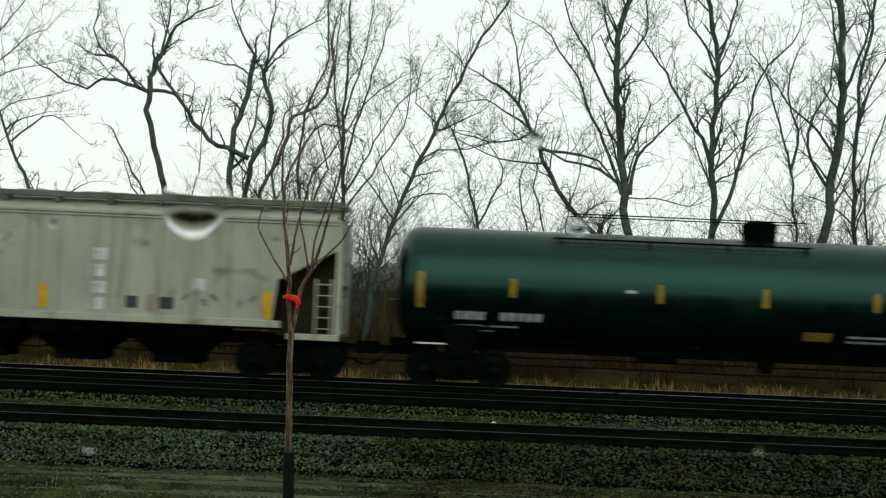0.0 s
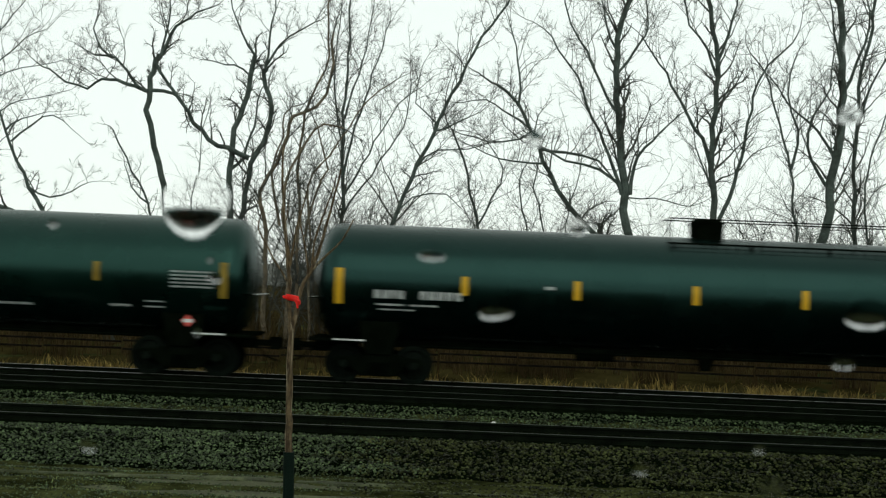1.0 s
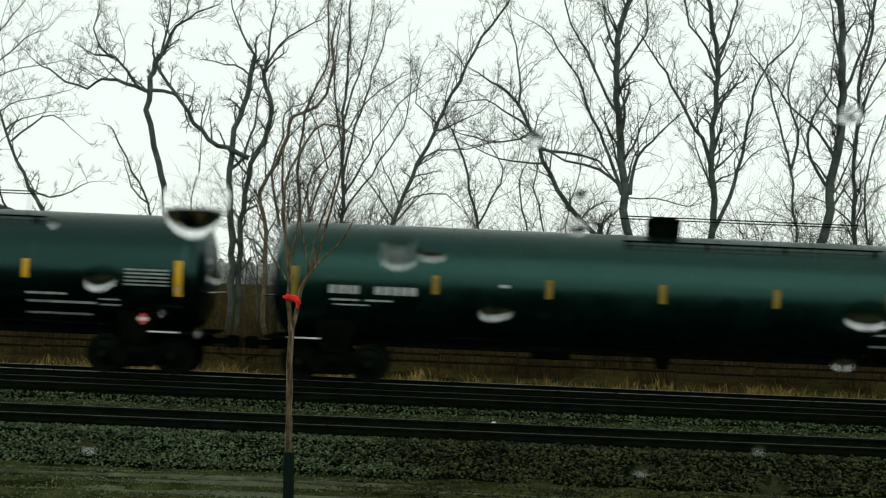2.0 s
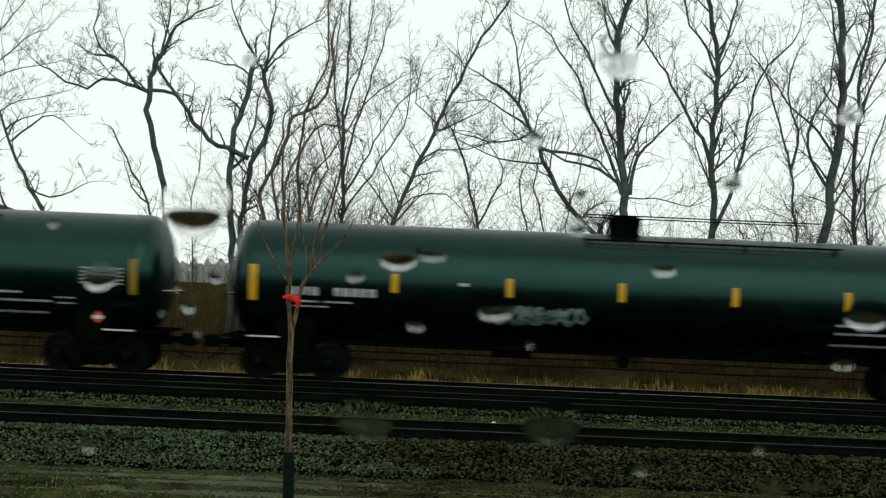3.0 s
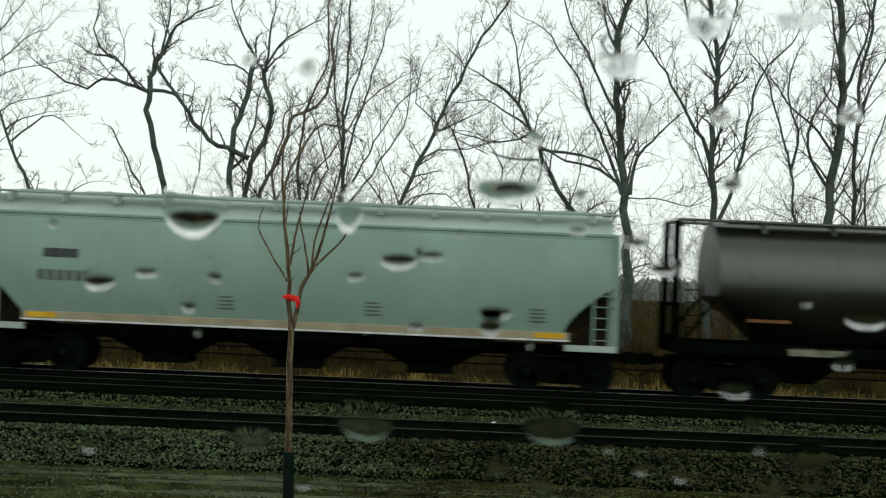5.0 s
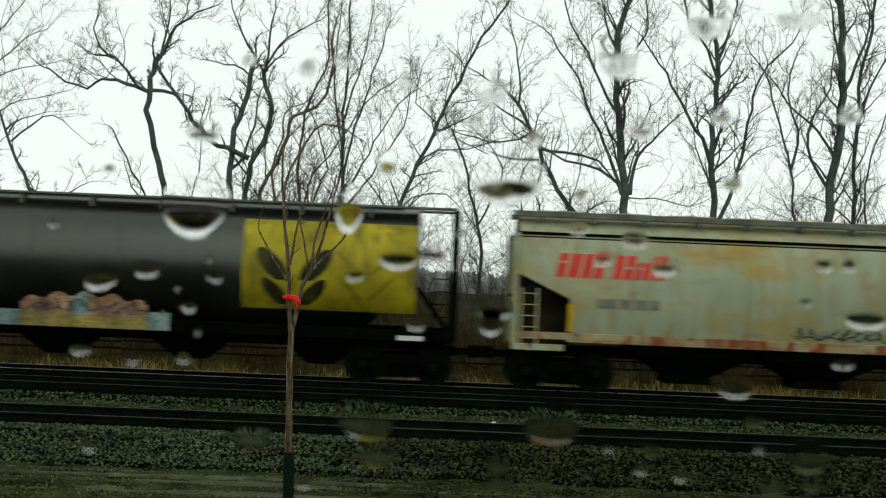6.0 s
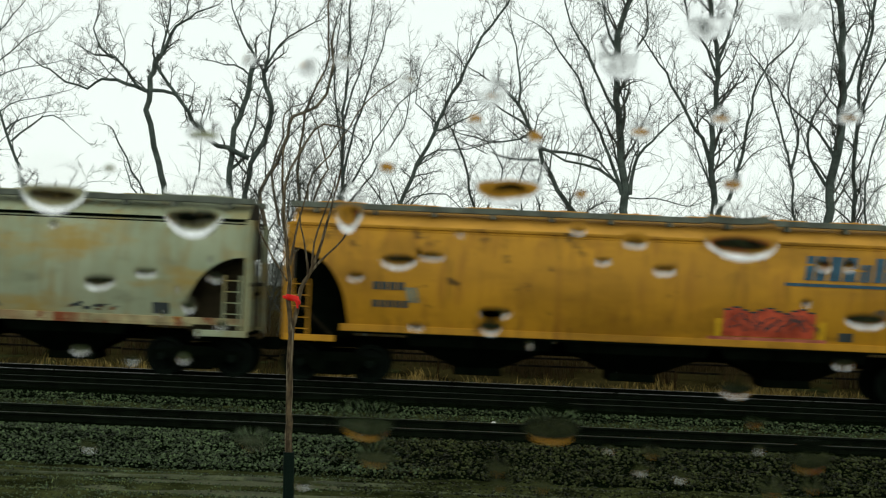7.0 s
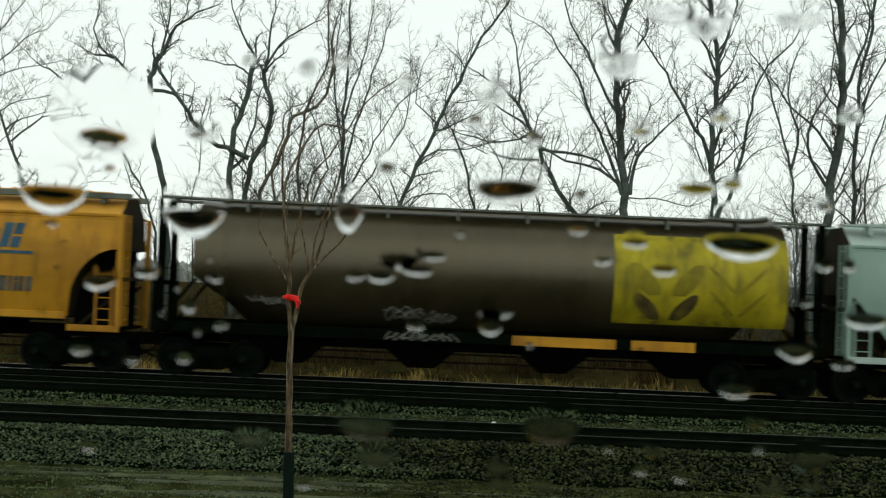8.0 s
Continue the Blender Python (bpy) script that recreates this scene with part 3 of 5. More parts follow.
# ---- covered hopper
def hopper_car(half, x0, style, label):
    """style: side, roof, slope and sill colours, cut (how far the slope reaches in), rise (where it meets the end),
    arch, ribs, eave height.
    """
    car = thing("hopper_car", label, "hopper car", group="covered hopper cars")
    eave, top, sill = style["eave"], 4.52, 1.42
    bulge = style.get("bulge", 0.14)

    def side_y(z):
        k = (z - sill) / (eave - sill)
        return (1.57 - bulge if bulge > 0.1 else 1.40) + bulge * math.sin(math.pi * max(0, min(1, 0.12 + 0.80 * k)))

    def bottom(x):
        """The foot of the side sheet: level, then up the slope sheet. Each end: how far in, the first step, the height at the end, the bow."""
        cut, step, rise, bow = style["west"] if x < 0 else style["east"]
        a = half - 0.16 - abs(x)
        if a >= cut:
            return sill
        k = 1 - max(0, a) / cut
        return sill + step + (rise - sill - step) * k ** (1 / bow) if bow > 0 else sill + (rise - sill) * math.sqrt(max(0, 1 - (1 - k) ** 2))

    cut_w, cut_e = style["west"][0], style["east"][0]
    west = sorted({-(half - 0.16 - cut_w * i / 12) for i in range(13)} | {-(half - 0.16 - cut_w) + 0.02})
    east = sorted({half - 0.16 - cut_e * i / 12 for i in range(13)} | {half - 0.16 - cut_e - 0.02})
    line = west + steps(west[-1], east[0], 1.0)[1:-1] + east
    cut = max(cut_w, cut_e)
    rings = []
    for x in line:
        lo = bottom(x)
        zs = [lo + (eave - lo) * i / 9 for i in range(10)]
        left = [(x, -side_y(z), z) for z in zs]
        rings.append(left + [(x, -0.62, top - 0.03), (x, -0.55, top), (x, 0.55, top), (x, 0.62, top - 0.03)] + [(x, -y, z) for _, y, z in reversed(left)])
    body = Builder().loft(rings)
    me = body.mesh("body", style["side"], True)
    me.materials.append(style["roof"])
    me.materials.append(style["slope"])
    # upward faces take the paler roof colour, undersides and ends the slope colour
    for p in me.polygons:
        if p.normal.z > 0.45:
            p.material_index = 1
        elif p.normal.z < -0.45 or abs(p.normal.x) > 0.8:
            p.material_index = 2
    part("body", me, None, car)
    # eave beam, sill, stripe
    for s in (-1, 1):
        y = side_y(eave)
        beam = Builder().box(-half + 0.1, half - 0.1, s * y - 0.05, s * y + 0.05, eave - 0.045, eave + 0.03)
        beam.box(-half + 0.1, half - 0.1, s * (y + 0.01) - 0.035, s * (y + 0.01) + 0.035, eave - 0.12, eave - 0.085)
        part("eave_beam", beam, style.get("beam", style["side"]), car, bevel=0.008)
        ys = side_y(sill) + 0.02
        low = half - 0.1
        part("side_sill", Builder().box(-low + style.get("sill_in", cut * 0.9), low - style.get("sill_in", cut * 0.9), s * ys - 0.04, s * ys + 0.04, sill - 0.08, sill + 0.10), style["sill"], car, bevel=0.01)
        lip = Builder().box(-low + cut * 0.9, low - cut * 0.9, s * ys - 0.05, s * ys + 0.05, sill - 0.13, sill - 0.082)
        part("sill_flange", lip, style.get("lip", WHITE), car)
        if s < 0 and style.get("stripe"):
            for e in (-1, 1):
                a, b_ = sorted((e * (half - cut - 0.1), e * (half - cut - 0.85)))
                part("reflector", Builder().box(a, b_, -ys - 0.052, -ys - 0.042, sill - 0.06, sill + 0.08), YELLOW, car, "yellow reflector strip")
    # posts, ribs
    for e in (-1, 1):
        x = e * (half - 0.09)
        for s in (-1, 1):
            y = s * (side_y(2.4) - 0.02)
            part("corner_post", Builder().box(x - 0.07, x + 0.07, y - 0.05, y + 0.05, 1.18, eave), style["side"], car, bevel=0.012)
            part("end_step", Builder().box(min(x - e * 1.25, x + e * 0.05), max(x - e * 1.25, x + e * 0.05), y - 0.06, y + 0.06, 1.06, 1.22), style.get("step", style["roof"]), car, bevel=0.01)
            ladder(car, x - e * 0.36, y, 1.22, 2.62, style.get("ladder", style["side"]), 0.40, "x", 5)
        ladder(car, x + e * 0.02, -0.9, 1.2, 4.05, style["side"], 0.42, "y", 9)
        run = west if e < 0 else east
        under = [(xx, bottom(xx) - 0.012) for xx in run]
        # plates that fill the ends, with the shade there in their dark colour
        plate = [(run[0], 1.12)] + under + [(run[-1], 1.12)]
        for s in (-0.62, 0.62):
            part("shear_plate", Builder().prism(plate, s - 0.01, s + 0.01), style.get("shear", SLOPE), car, "rusty plate under the slope sheet, shade in its dark colour")
        deck = Builder().box(min(x - e * 1.3, x), max(x - e * 1.3, x), -1.3, 1.3, 1.08, 1.14)
        part("end_platform", deck, IRON, car)
        brace = Builder()
        for s in (-0.9, 0.9):
            brace.tube([(x - e * 1.2, s, 1.12), (x, s, 2.2)], 0.045, 6)
        brace.box(x - 0.04, x + 0.04, -1.3, 1.3, 2.35, 2.45)
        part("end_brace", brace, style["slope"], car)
        truck(car, e * (half - 1.35))
        coupler(car, e * half, e, style.get("draft", 0.62))
    for i in range(style["ribs"]):
        x = -half + cut + 0.5 + (2 * half - 2 * cut - 1.0) * i / (style["ribs"] - 1)
        for s in (-1, 1):
            if style.get("proud", 0) > 0:
                b = Builder()
                zs = [sill + 0.10 + (eave - 0.15 - sill - 0.10) * k / 6 for k in range(7)]
                b.loft([[(xx, s * (side_y(z) + d), z) for d in (0.0, style["proud"]) for z in (zs if d == 0 else reversed(zs))] for xx in (x - 0.05, x + 0.05)])
                part("side_post", b, style["side"], car)
    # centre sill and chutes; wide near-black chutes stand in for under-car shade
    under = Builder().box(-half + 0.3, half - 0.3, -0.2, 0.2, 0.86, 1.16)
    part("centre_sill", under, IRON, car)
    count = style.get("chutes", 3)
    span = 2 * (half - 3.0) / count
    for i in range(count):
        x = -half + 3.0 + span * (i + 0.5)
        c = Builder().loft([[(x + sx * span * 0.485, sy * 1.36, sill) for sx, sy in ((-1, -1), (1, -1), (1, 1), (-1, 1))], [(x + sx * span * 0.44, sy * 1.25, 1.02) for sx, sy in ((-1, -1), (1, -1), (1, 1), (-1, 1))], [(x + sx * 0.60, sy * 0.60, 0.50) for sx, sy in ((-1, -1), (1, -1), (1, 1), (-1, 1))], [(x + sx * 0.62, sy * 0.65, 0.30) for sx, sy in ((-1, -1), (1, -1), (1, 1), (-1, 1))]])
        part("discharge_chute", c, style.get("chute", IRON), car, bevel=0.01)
    # roof: hatch trough, hatch covers, running boards
    trough = Builder().box(-half + 0.5, half - 0.5, -0.32, 0.32, top, top + 0.10)
    part("hatch_coaming", trough, style["roof"], car, bevel=0.015)
    n_h = 9
    for i in range(n_h):
        x = -half + 1.3 + (2 * half - 2.6) * i / (n_h - 1)
        c = Builder().box(x - 0.62, x + 0.62, -0.36, 0.36, top + 0.10, top + 0.135)
        c.box(x - 0.05, x + 0.05, -0.42, 0.42, top + 0.135, top + 0.16)
        part("hatch_cover", c, style["roof"], car, bevel=0.01)
    for s in (-1, 1):
        board = Builder().box(-half + 0.02, half - 0.02, s * 0.95 - 0.20, s * 0.95 + 0.20, top + (-0.07 if "board" in style else 0.02), top + 0.065)
        for i in range(12):
            x = -half + 0.7 + (2 * half - 1.4) * i / 11
            board.prism([(x - 0.05, top - 0.20), (x + 0.05, top - 0.20), (x + 0.05, top + 0.02), (x - 0.05, top + 0.02)], s * 0.95 - 0.18, s * 0.95 + 0.18)
        part("running_board", board, style.get("board", style["roof"]), car)

    def decal(name, xa, xb, za, zb, mat, note="", lean=0.0, out=0.012, path=None, width=0.02):
        if path:
            return part(name, ribbon(lambda z, o: -side_y(z) - o, path, width, out), mat, car, note)
        zs = [za + (zb - za) * i / 4 for i in range(5)]
        b = Builder()
        outer = [(-side_y(z) - out, z) for z in zs]
        inner = [(-side_y(z) - 0.001, z) for z in reversed(zs)]
        b.loft([[(x + lean * (z - za), y, z) for y, z in outer + inner] for x in (xa, xb)])
        return part(name, b, mat, car, note)

    CARS.append((car, x0))
    return car, decal


# ---- dark cylindrical hopper with a yellow panel at one end
def barrel_car(half, x0, paint, emblem, note):
    car = thing("hopper_car", note, "hopper car", group="covered hopper cars")
    R, zc, end = 1.52, 2.95, half - 1.05
    n = 44

    def ring(x, lo):
        pts = []
        for j in range(n):
            a = 2 * math.pi * j / n
            z = zc + 1.60 * math.sin(a)
            y = R * math.cos(a)
            if z < lo:
                z = lo
            pts.append((x, y, z))
        return pts

    line = [(-end, 2.6), (-end + 0.5, 2.2), (-end + 1.3, 1.4)] + [(x, 1.4) for x in steps(-end + 2, end - 2, 1.0)] + [(end - 1.3, 1.4), (end - 0.5, 2.2), (end, 2.6)]
    me = Builder().loft([ring(x, lo) for x, lo in line]).mesh("body", paint, True)
    part("body", me, None, car)

    def arc(z, extra):
        return -R * math.sqrt(max(0.0, 1 - ((z - zc) / 1.60) ** 2)) - extra

    def decal(name, xa, xb, za, zb, mat, note="", lean=0.0, out=0.022, path=None, width=0.022):
        if path:
            return part(name, ribbon(arc, path, width, out), mat, car, note)
        zs = [za + (zb - za) * i / 24 for i in range(25)]
        b = Builder()
        pts = [(arc(z, out), z) for z in zs] + [(arc(z, out - 0.008), z) for z in reversed(zs)]
        b.loft([[(x + lean * (z - za), y, z) for y, z in pts] for x in (xa, xb)])
        return part(name, b, mat, car, note)

    panel = decal("end_panel", end - 4.42, end - 0.02, 1.82, 4.08, LEMON, "faded lemon-yellow painted panel")
    # a pair of tiered leaf-shaped marks, filled and in outline
    def shape(name, edges, za, zb, mat, note):
        b = Builder()
        rows = []
        for k in range(25):
            z = za + (zb - za) * k / 24
            xa, xb = edges(k / 24)
            rows.append([(xa, arc(z, 0.024), z), (xb, arc(z, 0.024), z), (xb, arc(z, 0.032), z), (xa, arc(z, 0.032), z)])
        part(name, b.loft(rows), mat, car, note)

    for cx, za, tall, reach_, wide_ in ((end - 3.10, 2.56, 0.80, 0.80, 0.28), (end - 3.10, 1.94, 0.66, 0.70, 0.22), (end - 1.30, 2.70, 0.62, 0.68, 0.05), (end - 1.30, 2.10, 0.62, 0.68, 0.05)):
        for s in (-1, 1):
            def leaf(k, s=s, cx=cx, reach_=reach_, wide_=wide_):
                mid = cx + s * (wide_ + 0.03 + (reach_ - wide_) * k)
                w = 0.02 + wide_ * math.sin(math.pi * (0.12 + 0.84 * k)) ** 0.7
                return mid - w, mid + w
            worn = wide_ < 0.1 or (za > 2.5 and emblem is FADED)
            shape("emblem", leaf, za, za + tall, FAINT if worn else emblem, "worn leaf-shaped emblem" if worn else "dark leaf-shaped emblem")
    for i in range(7):
        x = -end + 0.8 + (2 * end - 1.6) * i / 6
        for s in (-1, 1):
            b = Builder()
            zs = [1.55 + 2.6 * k / 8 for k in range(9)]
            b.loft([[(xx, s * -arc(z, o), z) for o in (0.0, 0.02) for z in (zs if o == 0 else reversed(zs))] for xx in (x - 0.03, x + 0.03)])
            part("side_rib", b, paint, car)
    for s in (-1, 1):
        part("side_sill", Builder().box(-half + 0.1, half - 0.1, s * 1.42 - 0.05, s * 1.42 + 0.05, 1.14, 1.42), IRON, car, bevel=0.012)
        board = Builder().box(-half + 0.05, half - 0.05, s * 0.78 - 0.25, s * 0.78 + 0.25, 4.52, 4.57)
        for i in range(10):
            x = -half + 0.5 + (2 * half - 1.0) * i / 9
            board.box(x - 0.03, x + 0.03, s * 0.78 - 0.22, s * 0.78 + 0.22, 4.25 if abs(x) < end else 4.45, 4.52)
        part("running_board", board, WALKWAY, car)
    part("hatch_coaming", Builder().box(-end + 0.4, end - 0.4, -0.3, 0.3, 4.5, 4.60), paint, car, bevel=0.02)
    for e in (-1, 1):
        x = e * (half - 0.08)
        frame_ = Builder()
        for s in (-1, 1):
            frame_.box(x - 0.05, x + 0.05, s * 1.38 - 0.05, s * 1.38 + 0.05, 1.14, 2.4)
            frame_.box(x - 0.09, x + 0.09, s * 0.78 - 0.05, s * 0.78 + 0.05, 1.14, 4.52)
            frame_.tube([(e * end, s * 1.1, 2.5), (x, s * 1.1, 1.2)], 0.05, 6)
        frame_.box(x - 0.04, x + 0.04, -1.4, 1.4, 2.3, 2.4)
        part("end_frame", frame_, IRON, car)
        ladder(car, x - e * 0.35, -1.40, 1.3, 2.9, IRON, 0.4, "x", 5)
        ladder(car, x, -0.5, 1.3, 4.45, IRON, 0.42, "y", 9)
        part("end_platform", Builder().box(min(x, e * (end - 0.6)), max(x, e * (end - 0.6)), -1.35, 1.35, 1.10, 1.16), IRON, car)
        truck(car, e * (half - 1.45))
        coupler(car, e * half, e, 0.6)
    part("centre_sill", Builder().box(-half + 0.3, half - 0.3, -0.2, 0.2, 0.86, 1.16), IRON, car)
    for i in range(4):
        x = -end + 2.4 + (2 * end - 4.8) * i / 3
        c = Builder().loft([[(x + sx * 1.45, sy * 1.3, 1.42) for sx, sy in ((-1, -1), (1, -1), (1, 1), (-1, 1))], [(x + sx * 0.36, sy * 0.5, 0.42) for sx, sy in ((-1, -1), (1, -1), (1, 1), (-1, 1))]])
        part("discharge_chute", c, IRON, car, bevel=0.01)
    CARS.append((car, x0))
    return car, decal


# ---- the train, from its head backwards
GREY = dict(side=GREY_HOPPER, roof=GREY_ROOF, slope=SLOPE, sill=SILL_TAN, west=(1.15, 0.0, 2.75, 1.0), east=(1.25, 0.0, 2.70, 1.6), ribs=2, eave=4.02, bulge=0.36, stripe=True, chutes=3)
CREAM = dict(side=CREAM_HOPPER, roof=CREAM_HOPPER, slope=SLOPE, sill=SILL_MIX, west=(1.42, 0.9, 2.98, 1.0), east=(1.5, 0.0, 3.07, 0), ribs=2, eave=4.02, bulge=0.36, board=WALKWAY, beam=IRON, lip=SILL_MIX, sill_in=0.1, step=CREAM_HOPPER)
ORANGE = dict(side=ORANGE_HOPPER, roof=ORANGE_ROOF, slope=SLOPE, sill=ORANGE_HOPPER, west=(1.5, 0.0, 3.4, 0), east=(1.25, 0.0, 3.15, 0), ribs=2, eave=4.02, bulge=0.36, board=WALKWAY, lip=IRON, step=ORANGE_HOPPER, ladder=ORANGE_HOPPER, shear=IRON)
BONE = dict(side=BONE_HOPPER, roof=BONE_HOPPER, slope=SLOPE, sill=BONE_HOPPER, west=(1.6, 1.05, 3.35, 1.0), east=(1.6, 1.05, 3.35, 1.0), ribs=15, proud=0.05, eave=4.10, bulge=0.03, lip=IRON, chutes=4, step=BONE_HOPPER, board=WALKWAY)

car_z, decal_z = hopper_car(8.05, -10.56, BONE, "bone-white ribbed hopper car with rust streaks, rolling on the rails")
tank_car(8.86, 8.33, TANK_TEAL, 0.45, (-6.52, -2.80, -0.14, 2.67, 5.65), ahead=True)
tank_car(9.316, 29.42, TANK_BLACK, 0.0, (-6.14, -3.30, -0.30, 2.46, 5.46))
tank_car(9.316, 50.97, TANK_TEAL, -0.08, (-5.74, -2.87, 0.0, 2.87, 5.74))
tank_car(9.316, 72.63, TANK_BLACK, 0.0, (-5.74, -2.84, 0.0, 2.86, 5.71), graffiti=True)
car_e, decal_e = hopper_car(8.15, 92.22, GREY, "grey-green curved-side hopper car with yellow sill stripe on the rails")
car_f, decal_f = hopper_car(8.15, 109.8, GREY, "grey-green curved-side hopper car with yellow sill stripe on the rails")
car_g, decal_g = barrel_car(8.58, 127.98, DARK_HOPPER, EMBLEM, "grimy dark cylindrical hopper car with lemon-yellow panel and graffiti")
car_h, decal_h = hopper_car(8.05, 145.97, CREAM, "pale grey hopper car with rust stains and red lettering")
car_i, decal_i = hopper_car(9.0, 163.85, ORANGE, "orange-yellow hopper car with blue lettering and red graffiti")
car_j, decal_j = barrel_car(8.58, 182.13, BROWN_HOPPER, FADED, "grimy brown cylindrical hopper car with lemon-yellow end panel")
car_k, decal_k = hopper_car(8.15, 199.23, GREY, "grey-green curved-side hopper car, rolling on the rails")


# ---- lettering and graffiti
def blocks(decal, x, z0, z1, widths, gap, mat, note, lean=0.0, small=(), pieces=False):
    """Lettering as plain blocks of its size and colour; large lettering in pieces with slits between them."""
    for i, w in enumerate(widths):
        if w > 0:
            tall = (z1 - z0) * (0.72 if i in small else 1.0)
            cells = ((0.0, 1.0, 0.0, 1.0),)
            if pieces and w > 0.2:
                cells = ((0.0, 0.44, 0.0, 1.0), (0.54, 1.0, 0.0, 0.44), (0.54, 1.0, 0.54, 1.0)) if i % 2 else ((0.0, 0.40, 0.0, 0.60), (0.0, 0.40, 0.68, 1.0), (0.50, 1.0, 0.0, 1.0))
            for xa, xb, za, zb in cells:
                decal("lettering", x + w * xa + lean * tall * za, x + w * xb + lean * tall * za, z0 + tall * za, z0 + tall * zb, mat, note, lean)
        x += abs(w) + gap


blocks(decal_h, -6.98, 2.93, 3.53, (0.58, 0.55, -0.14, 0.50, 0.36, 0.12, 0.14), 0.055, DECAL_RED, "faded red slanted lettering", 0.22, (4,), pieces=True)
tag_rng = random.Random(19)
for x_ in (-0.95, -0.25, 0.35, 0.95):
    decal_h("sprayed_tag", 0, 0, 0, 0, DECAL_DARK, "black sprayed tag", path=scribble(tag_rng, x_, x_ + 0.75, 1.58, 1.90, 2.5), width=0.02)
for n_ in range(12):
    x_, z_ = 3.3 + 1.3 * tag_rng.random(), 1.60 + 0.16 * tag_rng.random()
    decal_h("scrape", x_, x_ + tag_rng.uniform(0.05, 0.22), z_, z_ + tag_rng.uniform(0.03, 0.09), tag_rng.choice((RUSTY, DECAL_DARK, STAIN)), "rusty scrape", tag_rng.uniform(-0.5, 0.9))
blocks(decal_h, 5.6, 1.58, 1.86, (0.42,), 0.0, DECAL_DARK, "black stencil panel")
blocks(decal_h, -5.9, 2.18, 2.42, (0.5, 0.3, 0.6), 0.08, STAIN, "grey weathered stencil")
blocks(decal_h, -6.62, 1.55, 2.25, (0.14,), 0.0, YELLOW, "yellow reflector strip")
blocks(decal_i, 4.10, 3.10, 3.72, (0.52, 0.68, 0.28, 0.50), 0.09, DECAL_BLUE, "blue slanted lettering", 0.18, (2,), pieces=True)
blocks(decal_i, 3.62, 2.94, 3.02, (3.1,), 0.0, DECAL_BLUE, "dark blue underline")
blocks(decal_i, -6.75, 2.42, 2.62, (0.17, 0.17, 0.17, 0.17), 0.04, DECAL_DARK, "dark stencil lettering")
blocks(decal_i, -6.75, 1.98, 2.16, (0.15, 0.15, 0.15, 0.15, 0.15), 0.04, DECAL_DARK, "dark stencil lettering")
blocks(decal_i, -5.85, 2.12, 2.50, (0.16, 0.1), 0.03, STAIN, "grimy smear", -0.2)
blocks(decal_i, 5.85, 2.0, 2.38, (0.2, 0.1, 0.25, 0.15), 0.05, GRAFFITI_DULL, "dull green sprayed tag", 0.1, pieces=True)
blocks(decal_i, 5.05, 1.58, 1.80, (0.36,), 0.0, DECAL_DARK, "black stencil panel")
blocks(decal_i, 1.92, 1.52, 2.05, (0.15,), 0.0, YELLOW, "yellow reflector strip")
blocks(decal_i, 4.55, 1.52, 2.05, (0.15,), 0.0, YELLOW, "yellow reflector strip")
for n_ in range(11):
    x_ = 2.12 + n_ * 0.21
    for m_ in range(2):
        decal_i("graffiti", x_ + m_ * 0.105, x_ + 0.104 + m_ * 0.105, 1.62, 2.30 + 0.06 * math.sin((2 * n_ + m_) * 0.8), GRAFFITI_RED, "red sprayed graffiti letter")
decal_i("graffiti", 1.75, 4.75, 1.44, 1.60, GRAFFITI_PINK, "pinkish sprayed band")
for n_ in range(5):
    decal_i("graffiti_line", 0, 0, 0, 0, DECAL_DARK, "dark sprayed outline", out=0.02, path=scribble(tag_rng, 2.16 + 0.44 * n_, 2.60 + 0.44 * n_, 1.72, 2.22, 1.6), width=0.013)
for n_ in range(11):
    x_ = 2.12 + n_ * 0.21
    decal_i("graffiti_line", x_, x_ + 0.2, 2.27 + 0.06 * math.sin(n_ * 1.6), 2.31 + 0.06 * math.sin(n_ * 1.6), DECAL_DARK, "dark sprayed outline", 0.0, 0.02)
for dec in (decal_e, decal_f, decal_k):
    blocks(dec, -6.40, 2.90, 3.12, (0.21, 0.21, 0.21, 0.21), 0.012, DECAL_DARK, "dark lettering")
    blocks(dec, -6.52, 2.32, 2.58, (0.17, 0.17, 0.17, 0.17, 0.17, 0.17), 0.07, DECAL_GREY, "grey lettering")
    for x_, rows_ in ((-1.95, 4), (1.75, 4), (5.9, 4)):
        for n_ in range(rows_):
            dec("lettering", x_, x_ + 0.42 - 0.06 * (n_ % 2), 1.75 + n_ * 0.1, 1.79 + n_ * 0.1, DECAL_GREY)
for x_, w_, za, zb, m_ in ((2.55, 0.36, 1.70, 2.0, DECAL_DARK), (3.42, 0.40, 1.70, 2.0, DECAL_DARK), (3.12, 0.22, 1.62, 2.06, SILL_TAN), (0.38, 0.24, 1.62, 2.2, YELLOW), (6.05, 0.24, 1.56, 2.25, YELLOW), (4.25, 0.34, 2.2, 2.5, WHITE)):
    decal_z("stencil", x_, x_ + w_, za, zb, m_, "painted stencil panel")
for n_ in range(4):
    blocks(decal_z, 1.62 + 0.05 * (n_ % 2), 1.62 + n_ * 0.42, 1.92 + n_ * 0.42, (0.42,), 0.0, WHITE, "white painted lettering", pieces=True)
for n_ in range(7):
    x_ = 4.0 + n_ * 0.28
    decal_z("scrawl", x_, x_ + 0.12, 1.95 + 0.15 * math.sin(n_ * 2.1), 2.12 + 0.15 * math.sin(n_ * 2.1), STAIN, "grimy scrawl", 0.8 * math.cos(n_))


